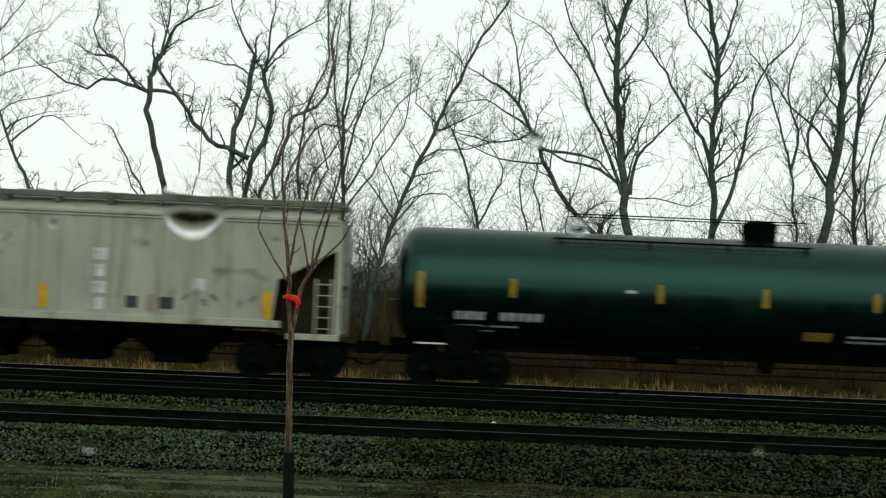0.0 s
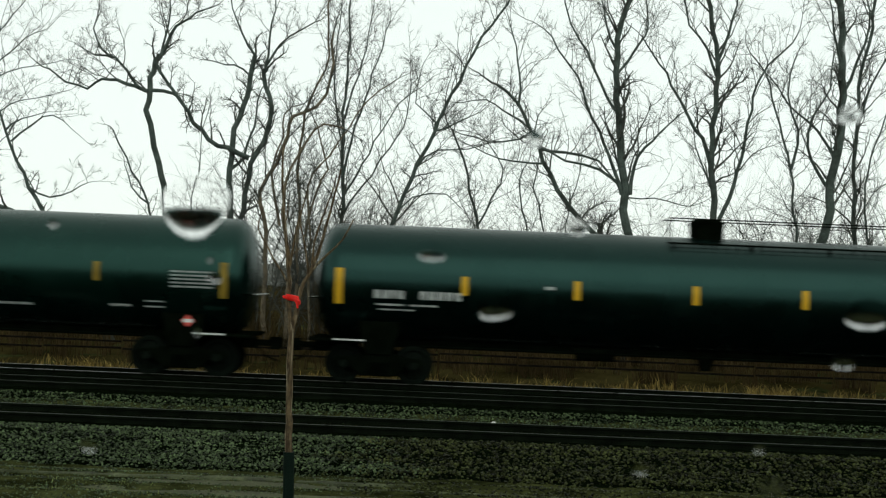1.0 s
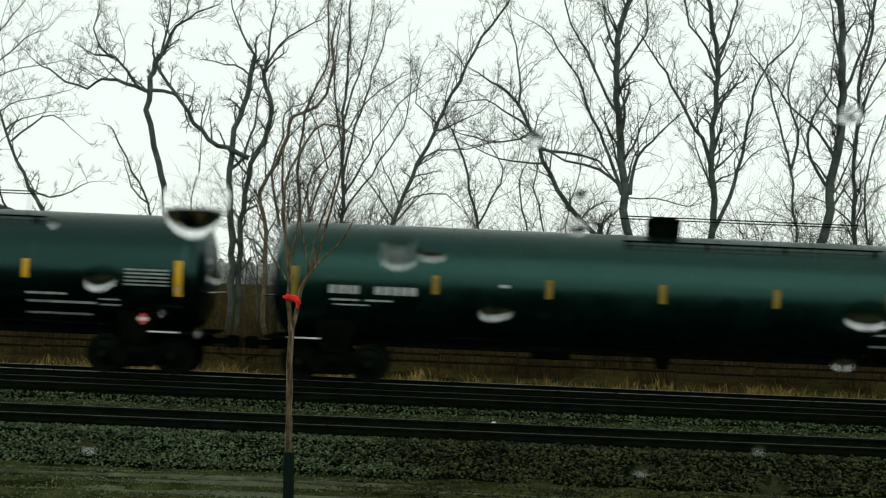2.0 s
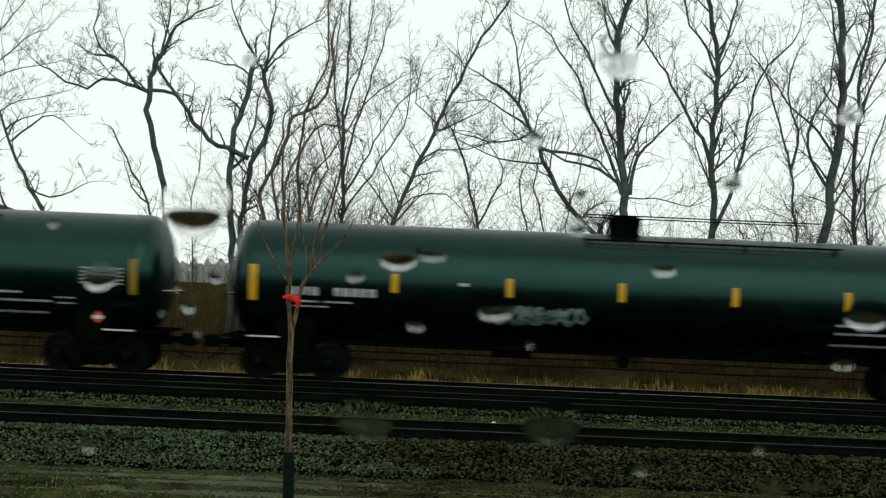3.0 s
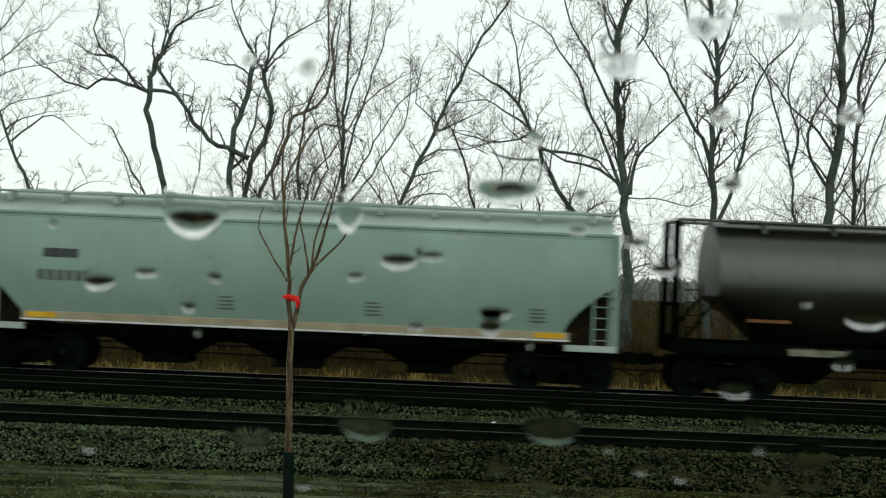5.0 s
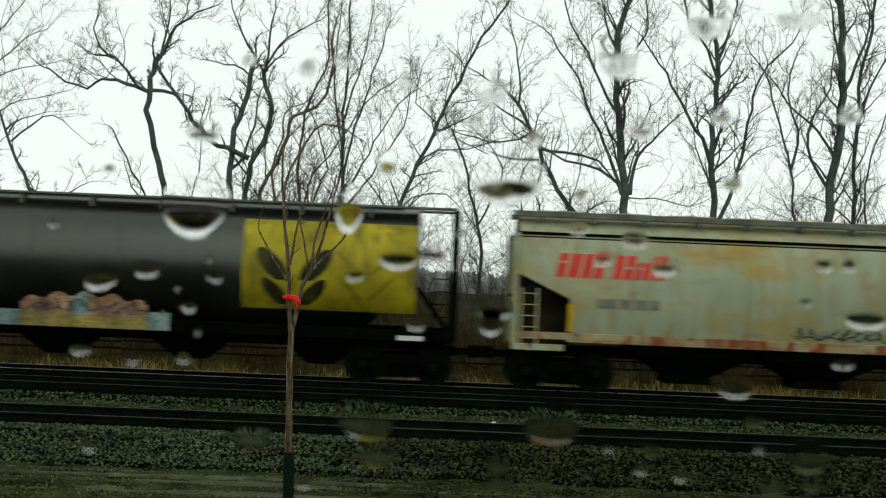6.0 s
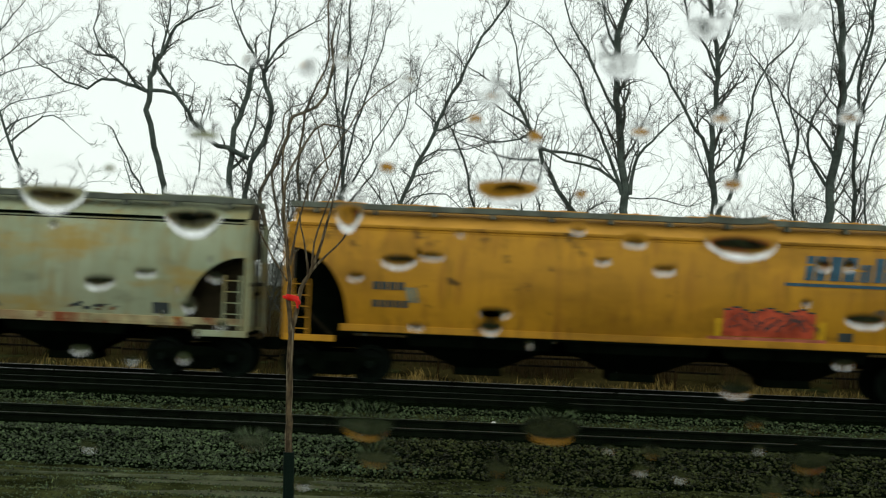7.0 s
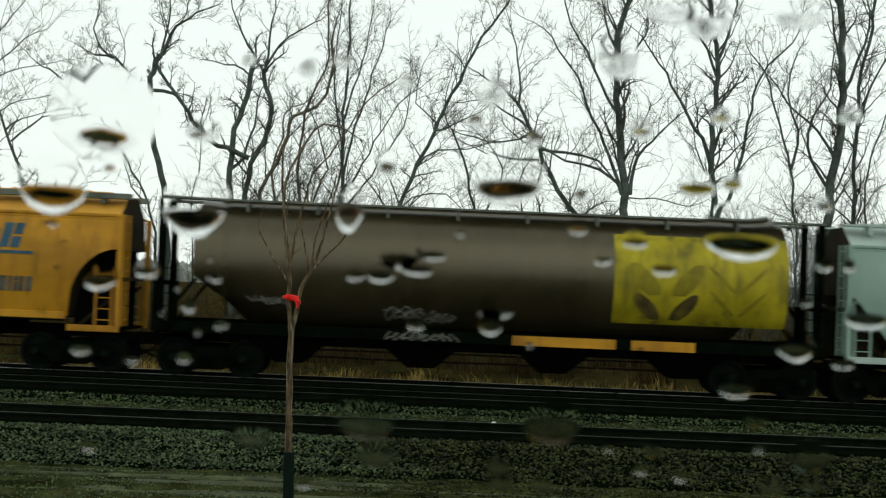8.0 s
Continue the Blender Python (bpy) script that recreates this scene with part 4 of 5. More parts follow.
def sill_panel(car, x0, x1, z0, z1, mat, note):
    """Sprayed colour on the flat side of the sill and the added plates above it."""
    return part("graffiti", Builder().box(x0, x1, -1.492, -1.474, z0, z1), mat, car, note)


# plate added so that the graffiti stands upright and catches more light
part("side_plate", Builder().box(-3.15, 1.35, -1.473, -1.45, 1.40, 1.56).box(-2.42, 0.78, -1.473, -1.45, 1.56, 1.78), IRON, car_g, "added dark plate that holds the graffiti upright on the side sill")
for n_ in range(32):
    x_ = -2.42 + n_ * 0.1
    top_ = 1.66 + 0.34 * math.sin(math.pi * (n_ + 0.5) / 32) ** 0.4 + 0.07 * math.sin(n_ * 0.9)
    sill_panel(car_g, x_, x_ + 0.098, 1.46, top_, GRAFFITI_PALE if n_ in (13, 14, 15, 16) and top_ > 1.9 else GRAFFITI_TAN, "sprayed graffiti letter")
for n_ in range(6):
    path_ = scribble(tag_rng, -2.36 + n_ * 0.5, -1.82 + n_ * 0.5, 1.50, 1.88, 1.4)
    part("graffiti_line", ribbon(lambda z, o: -1.492 - o, path_, 0.018, 0.010), DECAL_DARK, car_g, "dark sprayed outline")
sill_panel(car_g, -2.42, 0.78, 1.15, 1.455, GRAFFITI_OLIVE, "yellowish sprayed band")
sill_panel(car_g, -3.15, -2.43, 1.15, 1.55, GRAFFITI_PALE, "pale blue sprayed block")
sill_panel(car_g, 0.79, 1.35, 1.15, 1.60, GRAFFITI_PALE, "pale blue sprayed block")
sill_panel(car_g, -5.7, -4.3, 1.18, 1.34, STAIN, "pale stencil band")
sill_panel(car_g, -6.8, -5.7, 1.98, 2.06, RUSTY, "rusty handrail plate")
sill_panel(car_g, 7.1, 7.75, 1.16, 1.28, WHITE, "white end stencil")


def scrawl(car, count, x0, x1, z0, z1, seed):
    """A faded sprayed tag of looping strokes."""
    rng = random.Random(seed)
    for k in range(count):
        a = x0 + (x1 - x0) * k / count
        path = scribble(rng, a, a + 1.15 * (x1 - x0) / count, z0, z1 + 0.06, 2.6)
        part("sprayed_tag", ribbon(lambda z, o: -1.474 - o, path, 0.022, 0.012), GRAFFITI_DULL, car, "faded sprayed tag")


scrawl(car_g, 4, -5.7, -4.3, 1.17, 1.32, 3)
sill_panel(car_j, 0.6, 3.2, 1.15, 1.40, ORANGE_HOPPER, "orange painted sill band")
sill_panel(car_j, 3.6, 5.2, 1.15, 1.40, ORANGE_HOPPER, "orange painted sill band")
scrawl(car_j, 4, -2.6, -0.9, 1.16, 1.32, 4)
tag_rng = random.Random(31)
for x_, wide_, z_, tall_ in ((-6.2, 0.6, 1.98, 0.16), (-5.7, 0.5, 1.92, 0.2), (-2.7, 0.8, 1.62, 0.40), (-2.2, 0.8, 1.60, 0.36), (-1.6, 0.7, 1.58, 0.30)):
    decal_j("sprayed_tag", 0, 0, 0, 0, GRAFFITI_FADED, "faded sprayed tag", path=scribble(tag_rng, x_, x_ + wide_, z_, z_ + tall_, 3.2))


# ---------------------------------------------------------------- trees
def wander(points, wob, step, rng):
    """Points along a smooth bent line, with small kinks."""
    v = [Vector(q) for q in points]
    out = [v[0]]
    for j in range(len(v) - 1):
        a, b = v[j], v[j + 1]
        before, after = v[max(0, j - 1)], v[min(len(v) - 1, j + 2)]
        k = max(2, int((b - a).length / step))
        for i in range(1, k + 1):
            s = i / k
            p = 0.5 * (2 * a + (b - before) * s + (2 * before - 5 * a + 4 * b - after) * s * s + (3 * a - before - 3 * b + after) * s * s * s)
            out.append(p + Vector((rng.uniform(-wob, wob), rng.uniform(-wob, wob), rng.uniform(-wob, wob))) * (0 if i == k else 1))
    return out


def twig(b, start, way, length, radius, level, rng, density, droop):
    """A shoot that kinks, tapers and forks."""
    n = 7 if level > 1 else 5 if level > 0 else 4
    pts, p, d = [start], start.copy(), way.normalized()
    for i in range(n):
        d = (d + Vector((rng.uniform(-1, 1), rng.uniform(-1, 1), rng.uniform(-1, 1))) * (0.28 if level > 1 else 0.40) + Vector((0, 0, droop))).normalized()
        p = p + d * length / n
        pts.append(p.copy())
    b.tube(pts, [radius * (1 - 0.72 * i / n) for i in range(n + 1)], 5 if radius > 0.03 else 3, False)
    if level <= 0:
        return
    count = max(1, round(density * rng.uniform(0.8, 1.4)))
    for i in range(count):
        k = rng.uniform(0.2, 1.0)
        j = min(n - 1, int(k * n))
        base = pts[j].lerp(pts[j + 1], k * n - j if j < n else 1)
        along = (pts[j + 1] - pts[j]).normalized()
        side = Vector((rng.uniform(-1, 1), rng.uniform(-0.8, 0.8), rng.uniform(-0.7, 1))).normalized()
        twig(b, base, along * 0.75 + side * 0.75, length * rng.uniform(0.30, 0.58), max(0.0065, radius * (1 - 0.5 * k) * 0.62), level - 1, rng, density, droop)


def bare_tree(seed, depth, limbs, density=4, reach=2.2, label="bare winter tree with dark wet bark", up=0.5, level=2, droop=0.02, spacing=0.55, first=0.2, bare=0.2, bark=None):
    """limbs: rows of (radius at base, radius at tip, x, z, x, z, ...), the trunk first; each is the middle line of one limb."""
    rng = random.Random(seed)
    base = limbs[0][2]
    car = thing("bare_tree", label, "tree", pose(base, depth, height(depth)), "bare trees behind the tracks")
    wood, crown = Builder(), Builder()
    h0 = height(depth)
    for i, row in enumerate(limbs):
        r0, r1, flat = row[0], row[1], row[2:]
        bow = rng.uniform(-0.8, 0.8) if i else 0.0
        m = len(flat) // 2
        pts = [(flat[2 * k] - base, bow * k / max(1, m - 1), flat[2 * k + 1] - h0) for k in range(m)]
        pts = wander(pts, 0.05 + 0.22 * r0, 0.45, rng)
        n = len(pts)
        radii = [(r0 + (r1 - r0) * (k / (n - 1)) ** 0.8) * (0.94 if i == 0 else 0.84) for k in range(n)]
        if i == 0:
            radii[0] *= 1.35
        wood.tube(pts, radii, 8 if r0 > 0.08 else 6)
        length = sum((pts[k + 1] - pts[k]).length for k in range(n - 1))
        start = max(first, bare) if i == 0 else first
        count = max(1, int(length * (1 - start) / spacing))
        for c in range(count):
            k = start + (1 - start) * (c + rng.random()) / count
            j = min(n - 2, int(k * (n - 1)))
            p = pts[j].lerp(pts[j + 1], k * (n - 1) - j)
            along = (pts[j + 1] - pts[j]).normalized()
            side = Vector((rng.choice((-1, 1)) * rng.uniform(0.4, 1), rng.uniform(-0.8, 0.8), rng.uniform(-0.3, 0.8))).normalized()
            size = reach * rng.uniform(0.5, 1.5) * (1.1 - 0.6 * k)
            twig(crown, p, along * 0.5 + side * 0.7 + Vector((0, 0, up)), size, max(0.012, min(0.046, radii[j] * 0.46)), level, rng, density, droop)
        twig(crown, pts[-1], pts[-1] - pts[-2], reach * 0.8, min(r1 * 0.8, 0.045), level, rng, density, droop)
    part("trunk", wood, bark or BARK, car, smooth=True)
    part("crown", crown, TWIG, car)
    return car

# the trees behind the tracks, by the middle lines of their limbs
bare_tree(11, 46.0, [
    (0.136, 0.100, -9.80, -0.10, -9.85, 3.66, -10.01, 5.37, -10.19, 6.08, -10.56, 7.48, -10.84, 8.38, -10.72, 9.20, -10.62, 9.75, -10.39, 10.37),
    (0.093, 0.027, -10.39, 10.37, -10.08, 11.16, -9.78, 11.58, -9.25, 12.01, -8.71, 12.24),
    (0.068, 0.027, -10.39, 10.37, -10.28, 11.15, -10.20, 11.97, -10.31, 12.99),
    (0.093, 0.027, -10.75, 9.06, -11.29, 9.24, -11.97, 9.45, -12.52, 9.47, -13.06, 9.10, -13.89, 9.33, -14.52, 9.79, -15.04, 10.04),
    (0.076, 0.027, -11.14, 9.20, -11.58, 9.77, -12.00, 10.22, -12.52, 10.49, -12.87, 11.25, -12.70, 12.07),
    (0.059, 0.018, -12.00, 10.22, -12.82, 10.33, -13.55, 10.71),
    (0.085, 0.054, -10.67, 9.10, -9.92, 9.03, -9.56, 8.70)], density=5, reach=1.25, spacing=0.28, bare=0.8)
bare_tree(12, 45.0, [
    (0.141, 0.089, -7.30, -0.10, -7.35, 3.74, -7.50, 5.31, -7.58, 6.30, -7.51, 7.20, -7.31, 8.10, -7.07, 8.90, -7.00, 9.60, -6.86, 10.34),
    (0.058, 0.018, -6.86, 10.34, -7.33, 11.08, -7.66, 11.87, -7.81, 12.86),
    (0.050, 0.018, -7.00, 9.60, -7.58, 9.98, -8.17, 10.05, -8.67, 10.13),
    (0.133, 0.089, -7.11, -0.10, -7.09, 3.75, -7.03, 5.43, -6.88, 6.53, -6.44, 7.34, -6.28, 8.04, -6.32, 8.93, -6.56, 9.56, -6.48, 9.96),
    (0.066, 0.018, -6.48, 9.96, -6.15, 10.57, -5.70, 11.11, -4.85, 11.66, -4.60, 12.19),
    (0.066, 0.018, -6.48, 9.96, -6.37, 10.92, -6.18, 11.93, -6.26, 12.92),
    (0.116, 0.053, -6.93, 6.72, -7.64, 7.05, -8.34, 7.30, -8.86, 7.83, -9.35, 8.61, -9.82, 9.22, -10.25, 10.00),
    (0.075, 0.036, -7.54, 6.30, -7.13, 6.72, -6.97, 7.52, -6.81, 8.32, -6.74, 9.12)], density=5, reach=1.15, spacing=0.29, bare=0.7)
bare_tree(13, 44.0, [
    (0.105, 0.043, -5.97, -0.10, -6.06, 3.57, -6.34, 5.49, -5.80, 6.48, -5.46, 7.47, -5.30, 8.15, -4.54, 8.48, -4.10, 9.47, -4.07, 11.03),
    (0.097, 0.035, -5.21, -0.10, -5.29, 3.60, -5.53, 4.75, -5.31, 6.31, -4.77, 7.30, -4.22, 7.87, -3.53, 7.74),
    (0.081, 0.035, -5.00, -0.10, -5.00, 3.61, -4.97, 5.16, -5.12, 6.32, -4.98, 7.68, -4.83, 8.66, -4.31, 9.85, -4.28, 11.41, -4.27, 12.58),
    (0.065, 0.026, -4.47, -0.10, -4.52, 3.82, -4.70, 5.75, -4.26, 6.55, -3.71, 7.34, -2.80, 8.74, -2.05, 9.36),
    (0.065, 0.026, -5.61, 4.36, -5.99, 6.28, -5.65, 7.46, -5.69, 8.23, -5.12, 8.64),
    (0.057, 0.026, -4.72, 4.01, -4.41, 5.57, -4.05, 6.36, -4.40, 7.51, -4.62, 8.08)], density=4, reach=1.5, spacing=0.36, first=0.1, bark=BROWNBARK)
bare_tree(14, 47.0, [
    (0.113, 0.028, -3.69, -0.10, -3.70, 3.12, -3.75, 4.77, -3.79, 6.63, -3.83, 8.29, -3.77, 9.75, -3.71, 11.41, -3.76, 13.29),
    (0.069, 0.019, -3.77, 6.01, -3.51, 7.68, -3.10, 9.15, -2.69, 10.62, -2.29, 12.10),
    (0.061, 0.019, -3.75, 5.60, -3.10, 6.87, -2.43, 8.14, -1.86, 9.20, -1.06, 9.86),
    (0.061, 0.019, -3.80, 6.84, -4.09, 8.70, -4.29, 10.35, -4.16, 12.02, -4.11, 13.27),
    (0.052, 0.019, -3.79, 8.50, -3.35, 10.18, -3.10, 11.65, -2.95, 12.90),
    (0.052, 0.019, -3.68, 4.98, -3.07, 6.04, -2.10, 7.53, -1.53, 8.80, -1.49, 10.26)], density=4.4, reach=2.0, spacing=0.34, up=1.1, first=0.3)
bare_tree(15, 43.0, [
    (0.111, 0.034, -2.49, -0.10, -2.37, 2.18, -1.96, 3.71, -1.60, 4.90, -0.99, 6.59, -0.43, 7.71, 0.08, 9.01, 0.78, 10.43, 1.58, 11.74, 1.93, 12.42),
    (0.048, 0.017, -0.43, 7.71, 0.31, 8.07, 1.05, 8.48),
    (0.048, 0.017, -0.98, 6.50, -0.31, 7.09, 0.73, 7.19, 1.66, 7.56),
    (0.040, 0.017, -0.60, 7.37, -0.44, 8.04, -1.13, 8.67, -0.99, 9.82),
    (0.040, 0.017, -1.63, 4.77, -1.09, 5.45, 0.04, 5.59, 0.43, 5.23)], density=4.4, reach=1.9, spacing=0.32)
bare_tree(16, 46.0, [
    (0.153, 0.054, 6.35, -0.10, 6.09, 3.52, 5.24, 4.74, 4.39, 5.63, 3.75, 6.66, 3.30, 7.62, 2.93, 8.29, 2.49, 9.15, 1.70, 9.82),
    (0.059, 0.018, 2.49, 9.15, 2.49, 10.26, 2.35, 11.28, 1.99, 12.48),
    (0.076, 0.036, 3.30, 7.62, 4.22, 7.49, 5.44, 7.24, 5.97, 6.65),
    (0.051, 0.018, 2.98, 8.15, 1.98, 7.80, 0.96, 7.96, 0.14, 8.23),
    (0.051, 0.018, 3.53, 7.06, 2.41, 7.11, 1.39, 7.37, 0.57, 7.74),
    (0.051, 0.018, 2.93, 8.29, 1.94, 8.92, 1.31, 9.30, 0.41, 9.16)], density=4.4, reach=1.8, spacing=0.3)
bare_tree(17, 44.0, [
    (0.211, 0.087, 6.35, -0.10, 6.32, 3.31, 6.22, 4.85, 6.14, 5.92, 5.93, 7.36, 5.82, 8.72, 5.67, 10.07, 5.67, 11.24, 5.97, 12.42, 6.13, 13.21),
    (0.081, 0.026, 6.02, 5.91, 5.70, 6.77, 5.17, 8.01, 4.65, 8.96, 4.32, 9.82, 3.61, 10.67, 3.10, 11.33),
    (0.089, 0.026, 6.31, 5.92, 6.41, 6.90, 6.74, 7.55, 7.20, 8.04, 7.86, 8.70),
    (0.065, 0.026, 5.76, 8.71, 5.10, 9.85, 4.67, 10.81, 4.05, 11.76, 3.81, 12.92),
    (0.065, 0.026, 5.73, 10.07, 6.41, 11.08, 6.77, 11.87, 6.63, 13.04),
    (0.057, 0.026, 5.68, 10.85, 5.31, 11.81, 5.07, 12.97),
    (0.073, 0.035, 6.01, 6.20, 5.22, 6.75, 4.05, 6.99, 3.06, 7.44),
    (0.032, 0.017, 6.26, 5.82, 7.19, 5.86, 8.16, 5.67, 8.74, 5.73)], bare=0.45, density=4.4, reach=2.1, spacing=0.32)
bare_tree(18, 45.0, [
    (0.166, 0.080, 9.30, -0.10, 9.32, 3.45, 9.40, 5.03, 9.35, 6.42, 9.29, 8.00, 9.36, 9.39, 9.35, 10.79, 9.11, 11.97, 8.87, 13.16),
    (0.099, 0.027, 9.29, 7.01, 8.95, 8.09, 8.43, 8.86, 7.80, 9.93, 7.37, 10.70, 6.74, 11.67),
    (0.099, 0.027, 9.41, 4.83, 9.92, 6.04, 10.26, 7.45, 10.38, 8.64, 10.67, 10.05, 11.42, 11.07, 11.90, 11.69),
    (0.075, 0.027, 9.35, 10.79, 9.71, 11.80, 9.97, 12.81, 10.04, 13.61),
    (0.066, 0.027, 9.37, 10.19, 8.94, 11.17, 8.22, 11.94, 7.87, 13.12),
    (0.050, 0.018, 9.27, 6.41, 8.89, 7.19, 8.55, 8.37)], bare=0.45, density=4.4, reach=2.0, spacing=0.32)
bare_tree(19, 46.0, [
    (0.220, 0.127, 13.30, -0.10, 13.37, 3.42, 13.58, 4.85, 13.73, 6.27, 13.89, 7.49, 14.09, 8.92, 14.03, 10.55, 14.02, 12.17, 13.82, 13.80),
    (0.076, 0.027, 13.60, 6.67, 13.02, 7.56, 12.85, 8.56, 13.06, 9.28, 13.54, 10.12, 13.60, 11.34),
    (0.085, 0.036, 12.67, -0.10, 12.63, 4.40, 12.48, 5.61, 12.33, 7.22, 11.90, 8.83, 11.51, 10.24, 11.08, 11.03),
    (0.068, 0.027, 12.33, 7.22, 12.48, 8.65, 12.03, 9.85, 12.19, 11.08),
    (0.076, 0.027, 14.05, 9.94, 14.52, 11.18, 14.88, 12.42, 14.74, 13.84),
    (0.068, 0.027, 14.02, 10.95, 13.57, 12.16, 13.23, 13.37),
    (0.068, 0.027, 13.89, 7.59, 13.29, 8.68, 12.24, 9.66, 11.60, 10.65)], bare=0.45, density=4.4, reach=1.9, spacing=0.32)
bare_tree(20, 48.0, [
    (0.124, 0.057, 15.72, -0.10, 15.62, 3.74, 15.31, 4.99, 15.29, 6.68, 15.24, 8.37, 15.31, 10.07, 15.43, 11.56, 15.74, 12.85, 15.80, 14.34),
    (0.080, 0.028, 16.15, -0.10, 16.05, 3.75, 15.69, 5.00, 15.52, 6.90, 15.79, 8.39, 16.17, 9.68),
    (0.071, 0.028, 15.30, 9.01, 15.81, 10.73, 16.41, 11.81, 16.91, 12.68)], density=4.4, reach=1.8, spacing=0.32)
bare_tree(21, 44.0, [
    (0.195, 0.087, -11.15, -0.10, -11.44, 1.02, -12.41, 3.20, -13.05, 3.66, -13.80, 3.98, -14.80, 4.48, -15.59, 4.91, -16.61, 5.83),
    (0.105, 0.043, -13.05, 3.66, -13.74, 4.56, -14.26, 5.35, -14.69, 6.20, -15.13, 7.25, -15.53, 8.21),
    (0.049, 0.017, -14.26, 5.35, -13.47, 5.00, -12.71, 5.22, -12.14, 5.54),
    (0.049, 0.017, -14.92, 6.87, -14.17, 7.49, -13.51, 7.81, -12.81, 7.35),
    (0.049, 0.017, -15.13, 7.25, -14.57, 7.66, -13.81, 7.89)], density=4, reach=1.3, spacing=0.4, bare=0.6)
bare_tree(22, 46.0, [
    (0.169, 0.091, -16.98, -0.10, -16.97, 2.35, -16.96, 5.99, -17.28, 8.42, -17.59, 10.44, -17.47, 12.07),
    (0.042, 0.018, -17.26, 8.01, -16.31, 9.27, -15.32, 9.72, -14.12, 9.97),
    (0.042, 0.018, -17.11, 7.00, -16.05, 8.06, -15.26, 8.50, -14.06, 8.75),
    (0.042, 0.018, -17.35, 9.63, -16.19, 10.90, -15.62, 11.54, -15.04, 12.17),
    (0.051, 0.018, -17.25, 8.62, -16.14, 9.89, -15.17, 10.74, -14.58, 10.97)], density=4.4, reach=2.0, spacing=0.4)
bare_tree(23, 52.0, [
    (0.086, 0.031, -11.49, -0.10, -11.60, 3.54, -11.98, 5.36, -12.42, 6.25, -12.92, 7.15, -13.54, 8.27),
    (0.057, 0.021, -11.98, 5.36, -12.75, 6.01, -13.13, 6.91),
    (0.048, 0.021, -10.09, -0.10, -10.13, 3.83, -10.26, 5.66, -10.00, 6.81, -10.00, 8.42, -9.71, 9.58)], density=3, reach=1.1, spacing=0.4, first=0.05)
bare_tree(24, 50.0, [
    (0.101, 0.039, 1.54, -0.10, 1.48, 3.16, 1.30, 4.91, 0.92, 6.22, 0.64, 7.53, 0.16, 8.61),
    (0.074, 0.030, 3.23, -0.10, 3.23, 3.45, 3.21, 4.99, 2.89, 6.30, 2.97, 7.18),
    (0.064, 0.030, 4.30, -0.10, 4.22, 3.28, 3.95, 4.58, 3.68, 5.89, 3.43, 6.54, 3.61, 7.65),
    (0.055, 0.020, 1.30, 4.91, 1.80, 6.03, 2.20, 7.15, 1.49, 8.22),
    (0.055, 0.020, 5.05, -0.10, 4.97, 3.75, 4.70, 5.05, 5.08, 6.61, 5.25, 7.72)], density=4.4, reach=1.6, spacing=0.42, first=0.05)


# ---------------------------------------------------------------- verge, brush and far wood behind the tracks
verge = sheet("verge", VERGE, steps(37.3, 62, 0.5) + [90, 160, 300, 700], [-700, -200] + steps(-REACH, REACH, 0.6) + [200, 700], "bank of dead grass and brown soil", 0.12)
verge.location.z = 0.03


def stuff(name, built, mat, label):
    return tagged(part(name, built, mat), label, kind="stuff")


def blades(seed, count, xs, ys, tall, lean, wide_, clump=0.0):
    """Dry grass: narrow bent blades in tufts."""
    rng, b = random.Random(seed), Builder()
    made = 0
    while made < count:
        cx, cy = rng.uniform(*xs), rng.uniform(*ys)
        patch_ = noise.noise((cx * 0.55, cy * 0.8, seed))
        if patch_ < rng.uniform(-0.25, 0.35):
            continue
        size = rng.uniform(0.5, 1.25) * (0.75 + 0.6 * max(0, patch_ + 0.2))
        for _ in range(rng.randint(4, 11)):
            x, y = cx + rng.gauss(0, 0.10 + clump), cy + rng.gauss(0, 0.10)
            z = height(y) - 0.02
            h, a = rng.uniform(*tall) * size, rng.uniform(0, 6.28)
            dx, dy = math.cos(a), math.sin(a)
            bend = rng.uniform(0.1, lean) * h
            n = len(b.v)
            for k, w in ((0, 1.0), (0.55, 0.7), (1.0, 0.12)):
                px, py, pz = x + dx * bend * k * k, y + dy * bend * k * k, z + h * k * (1 - 0.25 * k * lean)
                b.v.extend([(px - dy * wide_ * w, py + dx * wide_ * w, pz), (px + dy * wide_ * w, py - dx * wide_ * w, pz)])
            b.f.extend([(n, n + 1, n + 3, n + 2), (n + 2, n + 3, n + 5, n + 4)])
            made += 1
    return b


def stems(seed, count, xs, ys, tall, r, level, density, uneven=0.0):
    rng, b = random.Random(seed), Builder()
    for _ in range(count):
        x, y = rng.uniform(*xs), rng.uniform(*ys)
        grown = max(0.3, 1 + uneven * (noise.noise((x * 0.6, y * 0.3, seed)) + 0.6 * noise.noise((x * 2.0, y, seed))))
        twig(b, Vector((x, y, height(y) - 0.05)), Vector((rng.uniform(-0.35, 0.35), rng.uniform(-0.2, 0.2), 1)), rng.uniform(*tall) * grown, rng.uniform(0.6, 1.2) * r, level, rng, density, 0.0)
    return b


stuff("dry_grass", blades(3, 5000, (-16, 16), (36.3, 39.0), (0.16, 0.55), 0.9, 0.012), STRAW, "tufts of straw-coloured dead grass along the track bed")
stuff("dry_weeds", blades(4, 9000, (-17, 17), (40.0, 46), (0.5, 1.3), 0.5, 0.014), BRUSH, "tall brown dead weeds on the bank")
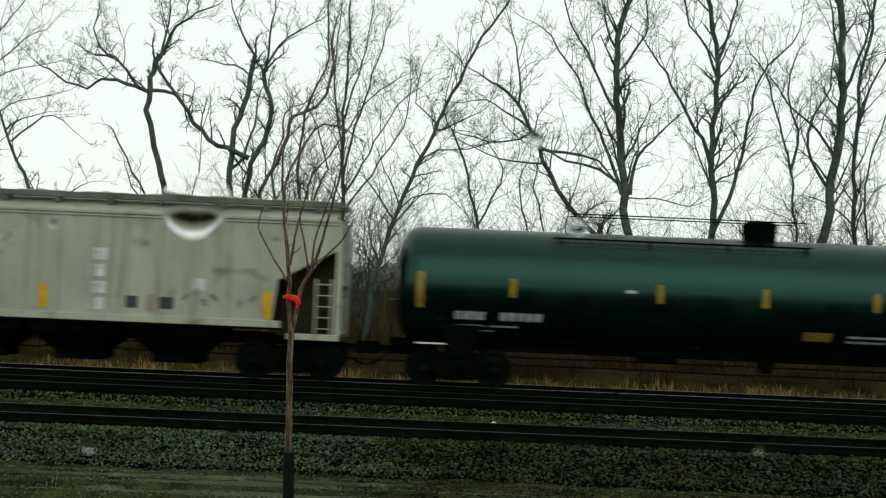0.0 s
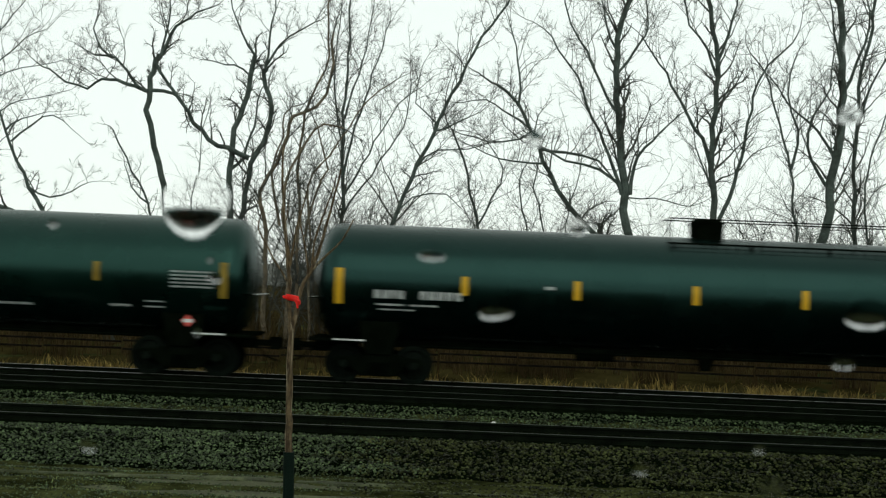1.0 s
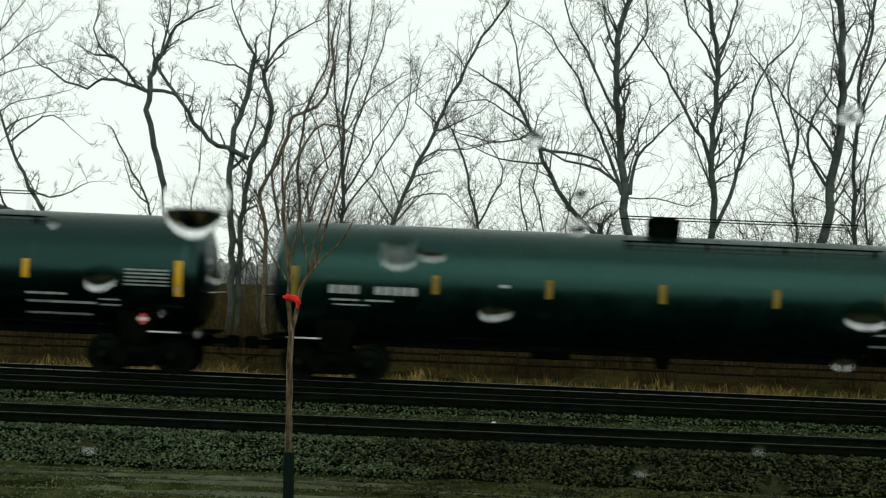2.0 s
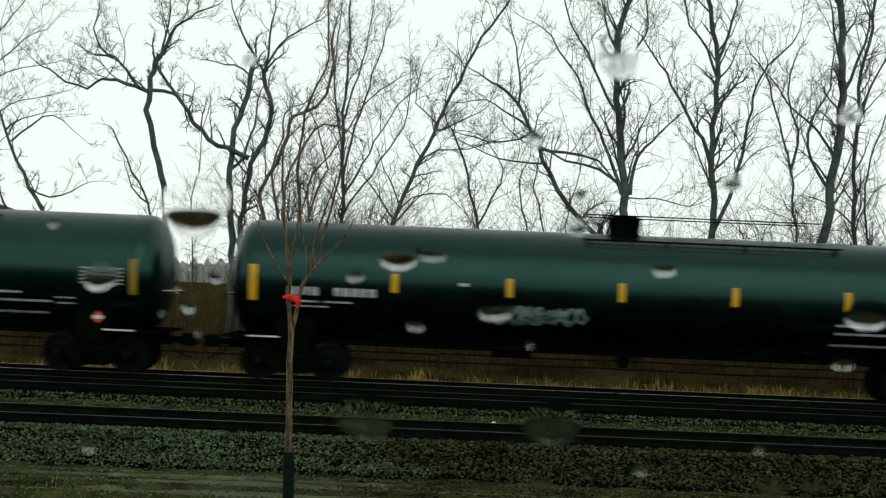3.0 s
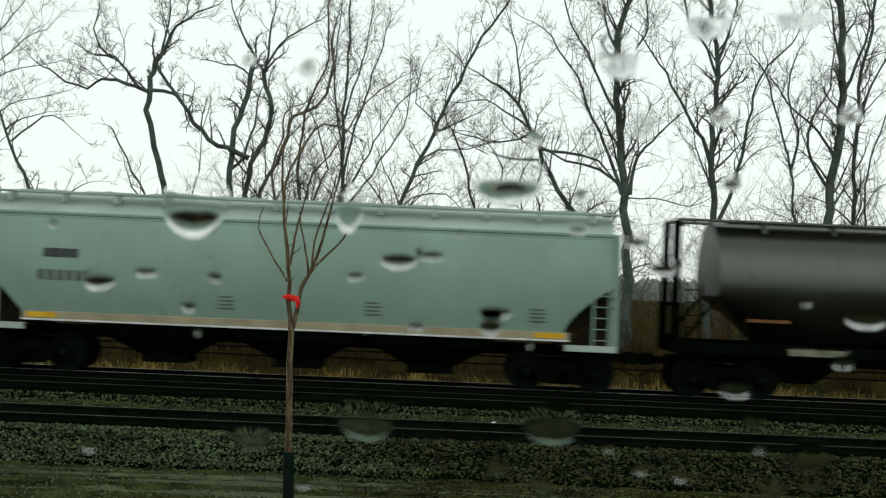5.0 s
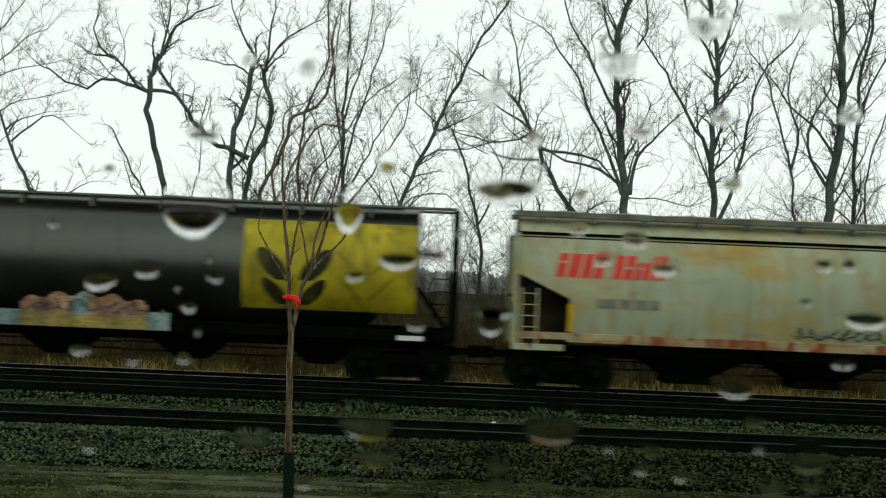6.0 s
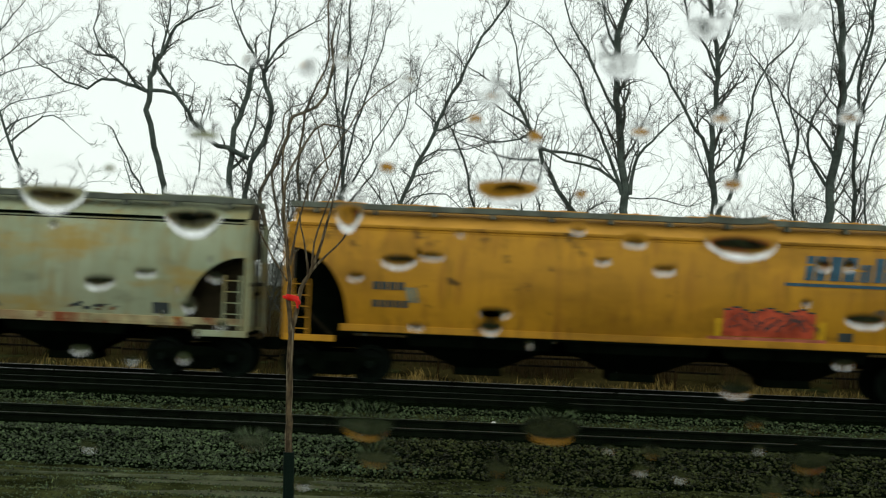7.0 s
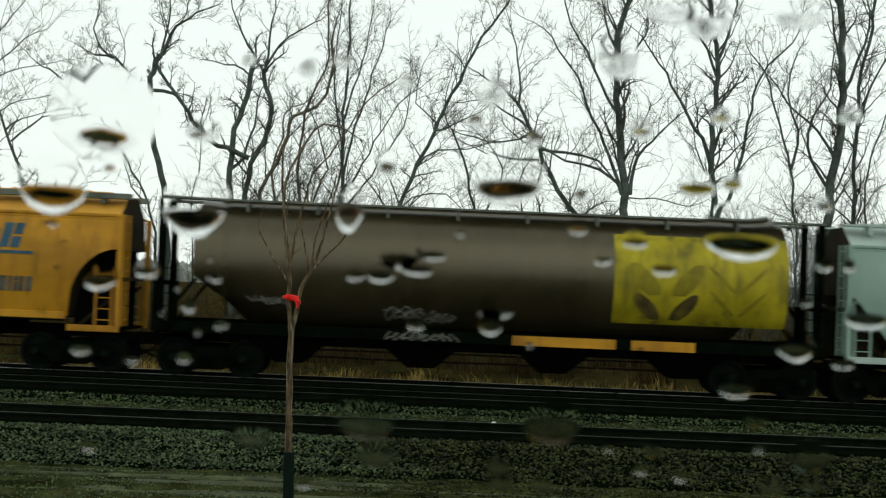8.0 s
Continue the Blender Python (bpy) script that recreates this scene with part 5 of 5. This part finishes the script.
stuff("brush", stems(5, 800, (-18, 18), (41, 52), (0.9, 2.1), 0.012, 2, 4, 1.1), BRUSH, "tangle of brown leafless brush below the trees")
stuff("thin_saplings", stems(6, 92, (-4, 19), (48, 58), (2.5, 5.6), 0.020, 2, 5), TWIG, "thin leafless saplings and suckers between the trees")

stuff("thicket", stems(61, 68, (-6.8, -2.2), (45, 49), (3.0, 7.4), 0.032, 2, 6), TWIG, "dense thicket of leafless stems and suckers")
stuff("thicket", stems(62, 46, (0.2, 5.2), (46, 50), (2.5, 6.4), 0.028, 2, 6), TWIG, "dense thicket of leafless stems and suckers")
stuff("thicket", stems(63, 56, (11.5, 17.0), (46, 51), (3.0, 7.0), 0.030, 2, 7), TWIG, "dense thicket of leafless stems and suckers")


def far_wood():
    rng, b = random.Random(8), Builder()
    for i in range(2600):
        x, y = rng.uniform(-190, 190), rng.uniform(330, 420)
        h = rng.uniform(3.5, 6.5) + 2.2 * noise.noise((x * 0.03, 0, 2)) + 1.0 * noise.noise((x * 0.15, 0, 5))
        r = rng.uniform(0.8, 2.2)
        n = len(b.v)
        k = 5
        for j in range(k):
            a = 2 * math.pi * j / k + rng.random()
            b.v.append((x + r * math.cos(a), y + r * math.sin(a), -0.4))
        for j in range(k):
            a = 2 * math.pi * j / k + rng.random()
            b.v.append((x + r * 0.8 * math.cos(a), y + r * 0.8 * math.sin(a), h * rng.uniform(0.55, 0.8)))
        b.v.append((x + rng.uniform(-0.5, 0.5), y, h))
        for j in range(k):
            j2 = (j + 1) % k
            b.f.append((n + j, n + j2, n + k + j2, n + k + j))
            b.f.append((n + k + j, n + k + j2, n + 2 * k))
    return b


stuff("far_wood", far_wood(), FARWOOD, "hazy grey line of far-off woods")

# low weathered fence of boards along the bank
fence = thing("rail_fence", "low weathered wooden rail fence in dead grass", "fence", pose(0, 39.2, height(39.2)))
for i in range(-9, 10, 3):
    part("post", Builder().box(-0.04, 0.04, -0.05, 0.05, -0.2, 0.95), BRUSH, fence, at=pose(i * 2.4, 0, 0, 0, random.uniform(-1.5, 1.5), 0), bevel=0.01)
for z in (0.56, 0.80):
    for i in range(-9, 9):
        part("rail_board", Builder().box(0.02, 2.38, -0.085, -0.055, -0.03, 0.03), FENCE, fence, at=pose(i * 2.4, 0, z + random.uniform(-0.015, 0.015), 0, random.uniform(-0.4, 0.4), 0), bevel=0.006)


# ---------------------------------------------------------------- stones, ruts, puddles and grass on the near side
def stones(seed, count, xs, ys, size, lift, border=None, side=1):
    rng, b = random.Random(seed), Builder()
    for _ in range(count):
        x, y = rng.uniform(*xs), rng.uniform(*ys)
        if border is not None and side * (x - border - 0.9 * noise.noise((x * 0.7, y * 1.3, 6))) < rng.gauss(0, 0.45):
            continue
        r = rng.uniform(*size)
        z = height(y) + lift(y) + rng.uniform(-0.2, 0.5) * r
        n = len(b.v)
        turn = Euler((rng.uniform(0, 6), rng.uniform(0, 6), rng.uniform(0, 6))).to_matrix()
        for c in ((1, 0, 0), (-1, 0, 0), (0, 1, 0), (0, -1, 0), (0, 0, 1), (0, 0, -1)):
            v = turn @ (Vector(c) * r * rng.uniform(0.55, 1.15))
            b.v.append((x + v.x, y + v.y, z + v.z * 0.8))
        for f in ((0, 2, 4), (2, 1, 4), (1, 3, 4), (3, 0, 4), (2, 0, 5), (1, 2, 5), (3, 1, 5), (0, 3, 5)):
            b.f.append(tuple(n + i for i in f))
    return b


def shoulder(y):
    return -0.12 + 0.16 * min(1, (y - 19.4) / 0.7)


# left stones paler than right: the pane's reflected haze is put into colour
stuff("ballast_stones", stones(31, 15500, (-9, 0.5), (19.6, 22.9), (0.009, 0.038), shoulder, -0.9, -1), STONE, "loose wet crushed stones on the near ballast shoulder, glass haze in their paler colour")
stuff("ballast_stones", stones(35, 14000, (-3, 9), (19.0, 22.9), (0.010, 0.050), shoulder, -1.1), DARKSTONE, "loose dark brown crushed stones on the near ballast shoulder")
stuff("ballast_stones", stones(32, 13000, (-11, 11), (25.6, 28.7), (0.015, 0.042), lambda y: 0.035 if y < 26 or y > 28 else 0.02), STONE, "loose wet crushed stones between the tracks")
stuff("ballast_stones", stones(34, 5000, (-11, 11), (23.4, 24.8), (0.02, 0.04), lambda y: 0.03), TRACKSTONE, "loose dark stones between the near rails")
stuff("gravel", stones(33, 11000, (-8, 0.5), (14.6, 19.8), (0.010, 0.026), lambda y: 0.0, -1.0, -1), STONE, "scattered grey-green gravel on the muddy ground, glass haze in its paler colour")
stuff("gravel", stones(36, 11000, (-3, 8), (14.8, 19.4), (0.010, 0.042), lambda y: 0.0, -1.0), DARKSTONE, "scattered dark brown gravel on the muddy ground")
stuff("winter_grass", blades(42, 7000, (-7, -1.5), (14.6, 18.0), (0.02, 0.07), 1.0, 0.008, 0.2), GRASS, "patch of short wet winter grass")
stuff("winter_grass", blades(41, 3500, (-8, 8), (14.4, 18.9), (0.02, 0.06), 1.0, 0.007, 0.12), GRASS, "sparse short winter grass in wet mud")


def ruts():
    """Wet wheel tracks: long broken ribbons of mud that follow the tracks, their sky sheen painted as a pale colour."""
    rng, b = random.Random(52), Builder()
    for y0, xa, xb, wide_ in ((19.15, -8.5, 3.6, 0.16), (18.05, -1.2, 7.5, 0.12), (17.35, 0.4, 7.0, 0.10), (18.50, -8.0, -0.2, 0.24)):
        x, row = xa, []
        while x < xb:
            y = y0 + 0.16 * noise.noise((x * 0.5, y0, 1)) + 0.05 * noise.noise((x * 3.1, y0, 2))
            w = wide_ * max(0.0, min(1.0, (x - xa) / 1.6, (xb - x) / 1.6)) * max(0.02, 0.55 + 0.9 * noise.noise((x * 0.9, y0, 5)) + 0.5 * noise.noise((x * 4.0, y0, 8)))
            row.append((x, y, w))
            x += rng.uniform(0.05, 0.11)
        n = len(b.v)
        for x, y, w in row:
            for k in (-1, -0.4, 0.4, 1):
                b.v.append((x, y + k * w, height(y + k * w) + (0.018 if abs(k) < 1 else -0.03) + 0.008 * noise.noise((x * 5, y * 5 + k, 3))))
        for i in range(len(row) - 1):
            for k in range(3):
                p = n + i * 4 + k
                b.f.append((p, p + 4, p + 5, p + 1))
    return b


stuff("mud_ruts", ruts(), RUT, "wet mud in long wheel ruts beside the tracks, sky sheen in its pale colour")
for sx, sy, r in ((2.74, 23.98, 0.045), (1.15, 25.75, 0.05)):
    white = Builder().loft([[(r * k * math.cos(a) * 1.3, r * k * math.sin(a), r * z) for a in (0.2, 1.3, 2.4, 3.5, 4.4, 5.5)] for k, z in ((0.7, -0.6), (1, 0.1), (0.5, 0.7))])
    tagged(part("pale_stone", white, PALE, at=pose(sx, sy, -0.10, 0, 0, 20)), "pale broken stone lying beside the rail", "stone")


def puddle(x, y, z, a, b_, label):
    rng, pts = random.Random(int(x * 100)), []
    for k in range(90):
        t = 2 * math.pi * k / 90
        q = 1 + 0.28 * noise.noise((math.cos(t) * 1.7 + x, math.sin(t) * 1.7, 4)) + 0.22 * noise.noise((math.cos(t) * 6 + x, math.sin(t) * 6, 9))
        pts.append((a * q * math.cos(t), b_ * q * math.sin(t)))
    m = Builder()
    m.loft([[(px, py, 0) for px, py in pts], [(px, py, 0.004) for px, py in pts]])
    return tagged(part("puddle", m, PUDDLE, at=pose(x, y, z)), label, "puddle")


puddle(-2.7, 17.2, -0.246, 1.9, 0.95, "shallow muddy puddle in wheel ruts on the wet ground")
puddle(1.6, 17.2, -0.256, 2.6, 0.5, "narrow muddy puddle in a wheel rut")

# ---------------------------------------------------------------- staked young tree near the window
SAPLING_STEMS = (
    (0.0382, 0.0324, -1.481, -0.12, -1.481, 0.086, -1.509, 0.843, -1.529, 1.426, -1.539, 1.894, -1.545, 2.158),
    (0.0265, 0.0088, -1.545, 2.158, -1.585, 2.409, -1.576, 2.597, -1.621, 2.948, -1.667, 3.300, -1.705, 3.770, -1.694, 4.036),
    (0.0265, 0.0088, -1.536, 2.100, -1.483, 2.354, -1.456, 2.543, -1.386, 2.676, -1.301, 2.891, -1.226, 3.188, -1.153, 3.528, -1.100, 3.795))
SAPLING_SHOOTS = (
    (0.0110, 0.0045, -1.606, 2.608, -1.751, 2.825, -1.891, 3.066, -1.927, 3.200, -1.876, 3.379),
    (0.0147, 0.0059, -1.584, 2.773, -1.544, 3.069, -1.481, 3.366, -1.428, 3.634),
    (0.0118, 0.0059, -1.386, 2.693, -1.433, 2.956, -1.491, 3.189, -1.509, 3.336),
    (0.0147, 0.0059, -1.386, 2.676, -1.196, 2.907, -1.050, 3.060, -0.942, 3.283),
    (0.0118, 0.0059, -1.356, 2.795, -1.342, 3.019, -1.255, 3.317, -1.167, 3.586, -1.138, 3.735),
    (0.0088, 0.0044, -1.588, 2.861, -1.526, 2.923, -1.481, 2.966),
    (0.0088, 0.0044, -1.595, 2.890, -1.649, 3.182, -1.631, 3.419))


def sapling():
    sx, sy = -1.481, 13.4
    tree = thing("young_tree", "bare young tree with a red ribbon and black trunk guard", "tree", pose(sx, sy, 0))
    rng = random.Random(77)
    for name, rows in (("trunk", SAPLING_STEMS[:1]), ("stem", SAPLING_STEMS[1:2]), ("stem", SAPLING_STEMS[2:]), ("shoots", SAPLING_SHOOTS)):
        b = Builder()
        for row in rows:
            flat = row[2:]
            pts = wander([(flat[2 * k] - sx, rng.uniform(-0.004, 0.004) * k, flat[2 * k + 1]) for k in range(len(flat) // 2)], 0.008, 0.12, rng)
            n = len(pts)
            b.tube(pts, [(row[0] + (row[1] - row[0]) * k / (n - 1)) * rng.uniform(0.92, 1.08) for k in range(n)], 8)
            if name != "trunk":
                for k in range(2, n - 1, 2):
                    side = Vector((rng.choice((-1, 1)) * 0.6, rng.uniform(-0.4, 0.4), rng.uniform(0.4, 1)))
                    b.tube([pts[k], pts[k] + side * 0.03, pts[k] + side * rng.uniform(0.05, 0.11)], [row[1] * 0.7, row[1] * 0.6, 0.002], 4)
        part(name, b, SAPBARK, tree, smooth=True)
    guard = Builder()
    rings = []
    for k in range(42):
        z = -0.12 + k * 0.0235
        r = 0.057 + (0.0012 if k % 2 else 0.0)
        rings.append([(-0.03 * z + r * math.cos(2 * math.pi * j / 16), r * math.sin(2 * math.pi * j / 16), z) for j in range(16)])
    guard.loft(rings)
    part("trunk_guard", guard, GUARD, tree, "black corrugated plastic trunk guard")
    tape = Builder()
    zc = 2.435
    tape.loft([[(-0.058 + r * 1.6 * math.cos(2 * math.pi * j / 14), r * math.sin(2 * math.pi * j / 14), zc + dz - 0.25 * r * math.cos(2 * math.pi * j / 14)) for j in range(14)] for r, dz in ((0.040, -0.03), (0.046, -0.022), (0.047, 0.0), (0.046, 0.026), (0.040, 0.032))])
    for dx, dz, a in ((0.055, -0.10, -12), (0.075, -0.06, 14), (-0.085, 0.02, 40)):
        tape.tube([(-0.058 + dx * 0.5, -0.05, zc), (-0.058 + dx, -0.066, zc + dz * 0.5), (-0.058 + dx * 1.1, -0.06, zc + dz)], [0.020, 0.017, 0.010], 5)
    part("ribbon", tape, RED, tree, "bright red plastic ribbon tie", smooth=True)
    return tree


sapling()

# rain on the pane: across, up, width, height in millimetres from the eye's level, and the second at which it comes to rest
RAIN_FIRST = ((-29.6, 7.9, 8.5, 7.1, 0.00), (10.4, 17.4, 2.0, 2.0, 0.00), (15.9, 7.2, 2.4, 1.9, 0.00), (-46.3, 5.0, 1.2, 0.9, 0.00), (-40.9, -21.1, 2.0, 1.3, 0.00), (47.5, 29.8, 1.5, 1.1, 0.00), (38.3, -18.2, 1.4, 0.8, 0.00))
RAIN_EARLY = ((50.5, -1.8, 5.3, 3.5, 0.28), (6.5, -2.8, 4.3, 3.0, 0.35), (-1.3, 3.5, 3.4, 2.3, 0.60), (-28.6, -7.2, 0.9, 0.7, 0.50), (-27.5, 1.5, 0.8, 0.5, 0.60), (47.9, -7.5, 2.7, 1.8, 0.75), (-26.9, -0.6, 1.8, 1.2, 0.80), (47.8, 21.9, 2.7, 2.4, 0.90), (24.4, -21.2, 1.8, 1.2, 0.70), (40.0, -22.5, 3.4, 2.2, 0.93), (12.7, -23.4, 2.4, 1.6, 1.20), (-31.3, -2.1, 0.8, 0.5, 1.10), (-32.9, -5.0, 0.7, 0.5, 1.30), (16.1, 11.0, 1.5, 1.2, 1.20))
RAIN_SECOND = ((-40.4, -1.1, 4.4, 2.9, 1.90), (-5.1, 3.0, 5.2, 3.4, 2.00), (-10.2, 0.6, 2.4, 1.8, 2.30), (26.4, 3.0, 3.5, 2.3, 2.20), (34.0, 13.3, 2.4, 2.4, 2.50), (-2.9, -5.1, 2.3, 1.5, 2.10), (19.8, 27.9, 5.2, 5.6, 2.70), (-29.8, -3.8, 2.3, 1.9, 2.40), (-8.2, -16.2, 7.6, 5.4, 2.95), (13.8, -16.0, 6.4, 5.7, 2.90))
RAIN_THIRD = ((35.2, -10.8, 4.5, 3.0, 3.30), (43.3, -0.7, 1.4, 0.9, 3.10), (10.7, -7.0, 0.9, 0.8, 2.90), (-24.0, 25.4, 1.6, 1.5, 2.80), (-43.6, -25.6, 2.4, 1.6, 3.20), (29.2, -21.8, 1.8, 1.2, 3.10), (44.7, -22.1, 2.7, 1.8, 2.90), (7.5, 12.9, 8.3, 7.5, 3.95), (22.7, 6.0, 3.0, 2.3, 4.35), (30.6, 32.8, 5.6, 5.2, 4.25))
RAIN_FOURTH = ((41.4, 33.8, 5.8, 4.1, 4.40), (32.4, 21.1, 2.6, 2.6, 4.10), (44.3, -18.8, 5.4, 3.7, 4.30), (-21.6, -19.2, 4.5, 3.0, 4.20), (7.6, -21.5, 3.0, 2.0, 4.30), (37.7, -14.7, 2.6, 1.7, 4.20), (20.6, -18.9, 1.5, 0.8, 4.10), (-15.3, -24.4, 2.0, 1.3, 3.90), (-11.3, 8.5, 3.7, 5.7, 4.65), (6.0, -4.5, 2.8, 3.3, 4.60), (2.0, 5.8, 1.2, 0.8, 4.50))
RAIN_FIFTH = ((-35.0, 0.1, 3.1, 2.1, 4.90), (-16.9, 24.8, 2.0, 2.2, 4.95), (-7.1, 13.8, 2.2, 3.7, 5.10), (5.1, 22.8, 3.5, 3.3, 5.20), (19.1, 3.6, 2.4, 1.6, 5.30), (22.9, 19.2, 2.8, 3.1, 5.00), (3.2, 19.2, 1.8, 1.9, 5.40), (-12.8, 25.8, 1.9, 1.8, 5.50), (45.2, 3.8, 1.9, 1.5, 5.60), (48.2, 3.9, 1.6, 1.5, 5.50), (-7.0, -20.6, 4.5, 3.3, 5.30), (-29.0, 16.8, 4.2, 3.0, 5.60))
RAIN_SIXTH = ((-5.2, 23.6, 2.0, 2.0, 5.40), (-40.0, 11.8, 1.5, 0.9, 5.60), (-30.1, -10.3, 1.8, 1.2, 5.10), (-36.2, -10.4, 2.3, 1.5, 5.50), (-42.4, -9.4, 2.8, 1.9, 5.60), (8.0, -23.3, 2.7, 1.8, 5.20), (25.7, -18.9, 2.3, 1.5, 5.40), (-46.7, 9.9, 8.7, 7.1, 6.75), (35.2, 7.4, 9.2, 7.0, 6.70), (-25.9, -6.2, 1.6, 1.1, 6.20))
RAIN_LAST = ((-41.0, 18.3, 12.2, 12.9, 7.15), (29.9, 12.8, 4.7, 3.4, 7.38), (25.8, 33.8, 6.1, 4.0, 7.60), (-7.2, 0.9, 3.8, 2.5, 7.70), (-3.0, 1.7, 3.7, 2.4, 7.72), (42.1, -5.8, 4.7, 3.9, 7.40), (44.9, 11.2, 2.2, 2.0, 7.30))


# ---------------------------------------------------------------- the window in front of the camera, and a plain unseen room added to keep its reflections dark
GLASS_Y = 0.1540          # outer face of the pane
W0, W1, S0, S1 = -0.55, 0.55, 2.25, 3.10


def wall(name, x0, x1, y0, y1, z0, z1, label):
    return tagged(part(name, Builder().box(x0, x1, y0, y1, z0, z1), ROOM), label, kind="structure")


wall("wall_window_low", -1.6, 1.6, 0.10, 0.24, -0.2, S0, "plain wall below the window")
wall("wall_window_high", -1.6, 1.6, 0.10, 0.24, S1, 3.5, "plain wall above the window")
wall("wall_window_west", -1.6, W0, 0.10, 0.24, S0, S1, "plain wall beside the window")
wall("wall_window_east", W1, 1.6, 0.10, 0.24, S0, S1, "plain wall beside the window")
wall("wall_west", -1.72, -1.6, -2.6, 0.24, -0.2, 3.5, "plain dark wall")
wall("wall_east", 1.6, 1.72, -2.6, 0.24, -0.2, 3.5, "plain dark wall")
wall("wall_back", -1.72, 1.72, -2.72, -2.6, -0.2, 3.5, "plain dark wall")
wall("floor", -1.6, 1.6, -2.6, 0.10, 1.0, 1.1, "plain dark floor")
wall("ceiling", -1.72, 1.72, -2.72, 0.24, 3.5, 3.6, "plain dark ceiling")
window = thing("window_1", "rain-spattered window pane", "window", pose(0, 0, 0), kind="structure")
pane = part("pane", Builder().box(W0, W1, GLASS_Y - 0.004, GLASS_Y, S0, S1), PANE, window, "clear glass pane")
pane.visible_shadow = False
for fx0, fx1, fz0, fz1 in ((W0, W0 + 0.04, S0, S1), (W1 - 0.04, W1, S0, S1), (W0, W1, S0, S0 + 0.04), (W0, W1, S1 - 0.04, S1)):
    part("window_frame", Builder().box(fx0, fx1, GLASS_Y - 0.03, GLASS_Y - 0.006, fz0, fz1), ROOM, window)


def raindrop(row, rng):
    """A drop that clings to the outer face, fuller at its foot. It runs down from the head of the pane and stops at its second."""
    x, z, w, h, t = row
    rx, rz = w / 2000, h / 2000
    n, rings = 36, []
    p1, p2, a1, a2 = rng.uniform(0, 6), rng.uniform(0, 6), rng.uniform(0.02, 0.09), rng.uniform(0.01, 0.06)
    film, full = (0.012 if w > 10 else 0.005) * min(rx, rz), 0.24 * min(rx, rz) * rng.uniform(0.85, 1.15)
    low, tall, wide_ = rng.uniform(0.40, 0.52), rng.uniform(0.46, 0.56), 0.93
    if w < 2.2:
        low, tall, wide_, full = 0.0, 1.0, 1.0, (0.28 if z < -14 else 0.45) * min(rx, rz)
    if w > 7:          # the larger ones have run down into a narrow foot
        low, tall, wide_ = (0.50, 0.16, 0.45) if w > 10 else (0.57, 0.41, 0.93)
    if z < -10 and w >= 2.2:        # flatter drops low on the pane
        full *= 0.32 if z < -14 else 0.6
    ks = (1.0, 0.985, 0.96, 0.93, 0.89, 0.85, 0.80, 0.74, 0.68, 0.62, 0.55, 0.48, 0.40, 0.32, 0.24, 0.16, 0.08, 0.02)
    for k in ks:
        ring = []
        for j in range(n):
            a = 2 * math.pi * j / n
            q = k * (1 + a1 * math.cos(2 * a + p1) + a2 * math.cos(3 * a + p2))
            px, pz = rx * q * math.cos(a), rz * q * math.sin(a)
            v = (k * math.sin(a) + low) / tall
            belly = max(0.0, 1 - v * v - (k * math.cos(a) / wide_) ** 2)
            ring.append((px, film * (1 - k ** 3) + (1 - k ** 14) * full * (0.18 + 0.41 * (1 - v)) * belly ** (0.34 + 0.45 * max(0.0, min(1.0, v + 0.3))), pz))
        rings.append(ring)
    b = Builder().loft(rings)
    ob = part("raindrop", b, WATER, smooth=True)
    ob.data.set_sharp_from_angle(angle=radians(75))
    ob.visible_shadow = False
    tagged(ob, "clear round raindrop clinging to the window glass" if max(w, h) < 6 else "large clear raindrop splashed on the window glass", "raindrop", "raindrops on the window")
    home = pose(x / 1000, GLASS_Y + 0.0001, EYE.z + z / 1000)
    ob.matrix_basis = home
    if t > 0:
        # until its second it hangs at the head of the pane, then it runs down
        head = pose(x / 1000 + rng.uniform(-0.15, 0.15), GLASS_Y + 0.0001, EYE.z + rng.uniform(0.16, 0.36))
        DROPS.append((ob, [(0, head), (t - 1 / 15, head), (t, home), (8, home)]))
    return ob


DROPS = []
rain_rng = random.Random(5)
for rows in (RAIN_FIRST, RAIN_EARLY, RAIN_SECOND, RAIN_THIRD, RAIN_FOURTH, RAIN_FIFTH, RAIN_SIXTH, RAIN_LAST):
    for row in rows:
        raindrop(row, rain_rng)


# ---------------------------------------------------------------- what moves
def motions():
    for car, x0 in CARS:
        times = [0, 1 / 30] + [0.5 * k for k in range(1, 16)] + [7.8, 7.9]
        walk(car, [(t, pose(x0 - SPEED * t, TRACK, 0)) for t in times] + [(8, pose(x0 - SPEED * 7.972, TRACK, 0))])
    for w, a in WHEELSETS:
        turns = [(k / 30, pose(a, 0, WHEEL_R, 0, -math.degrees(SPEED / 30 / WHEEL_R) * k, 0)) for k in range(241)]
        walk(w, turns)
    for drop, rows in DROPS:
        walk(drop, rows)


motions()
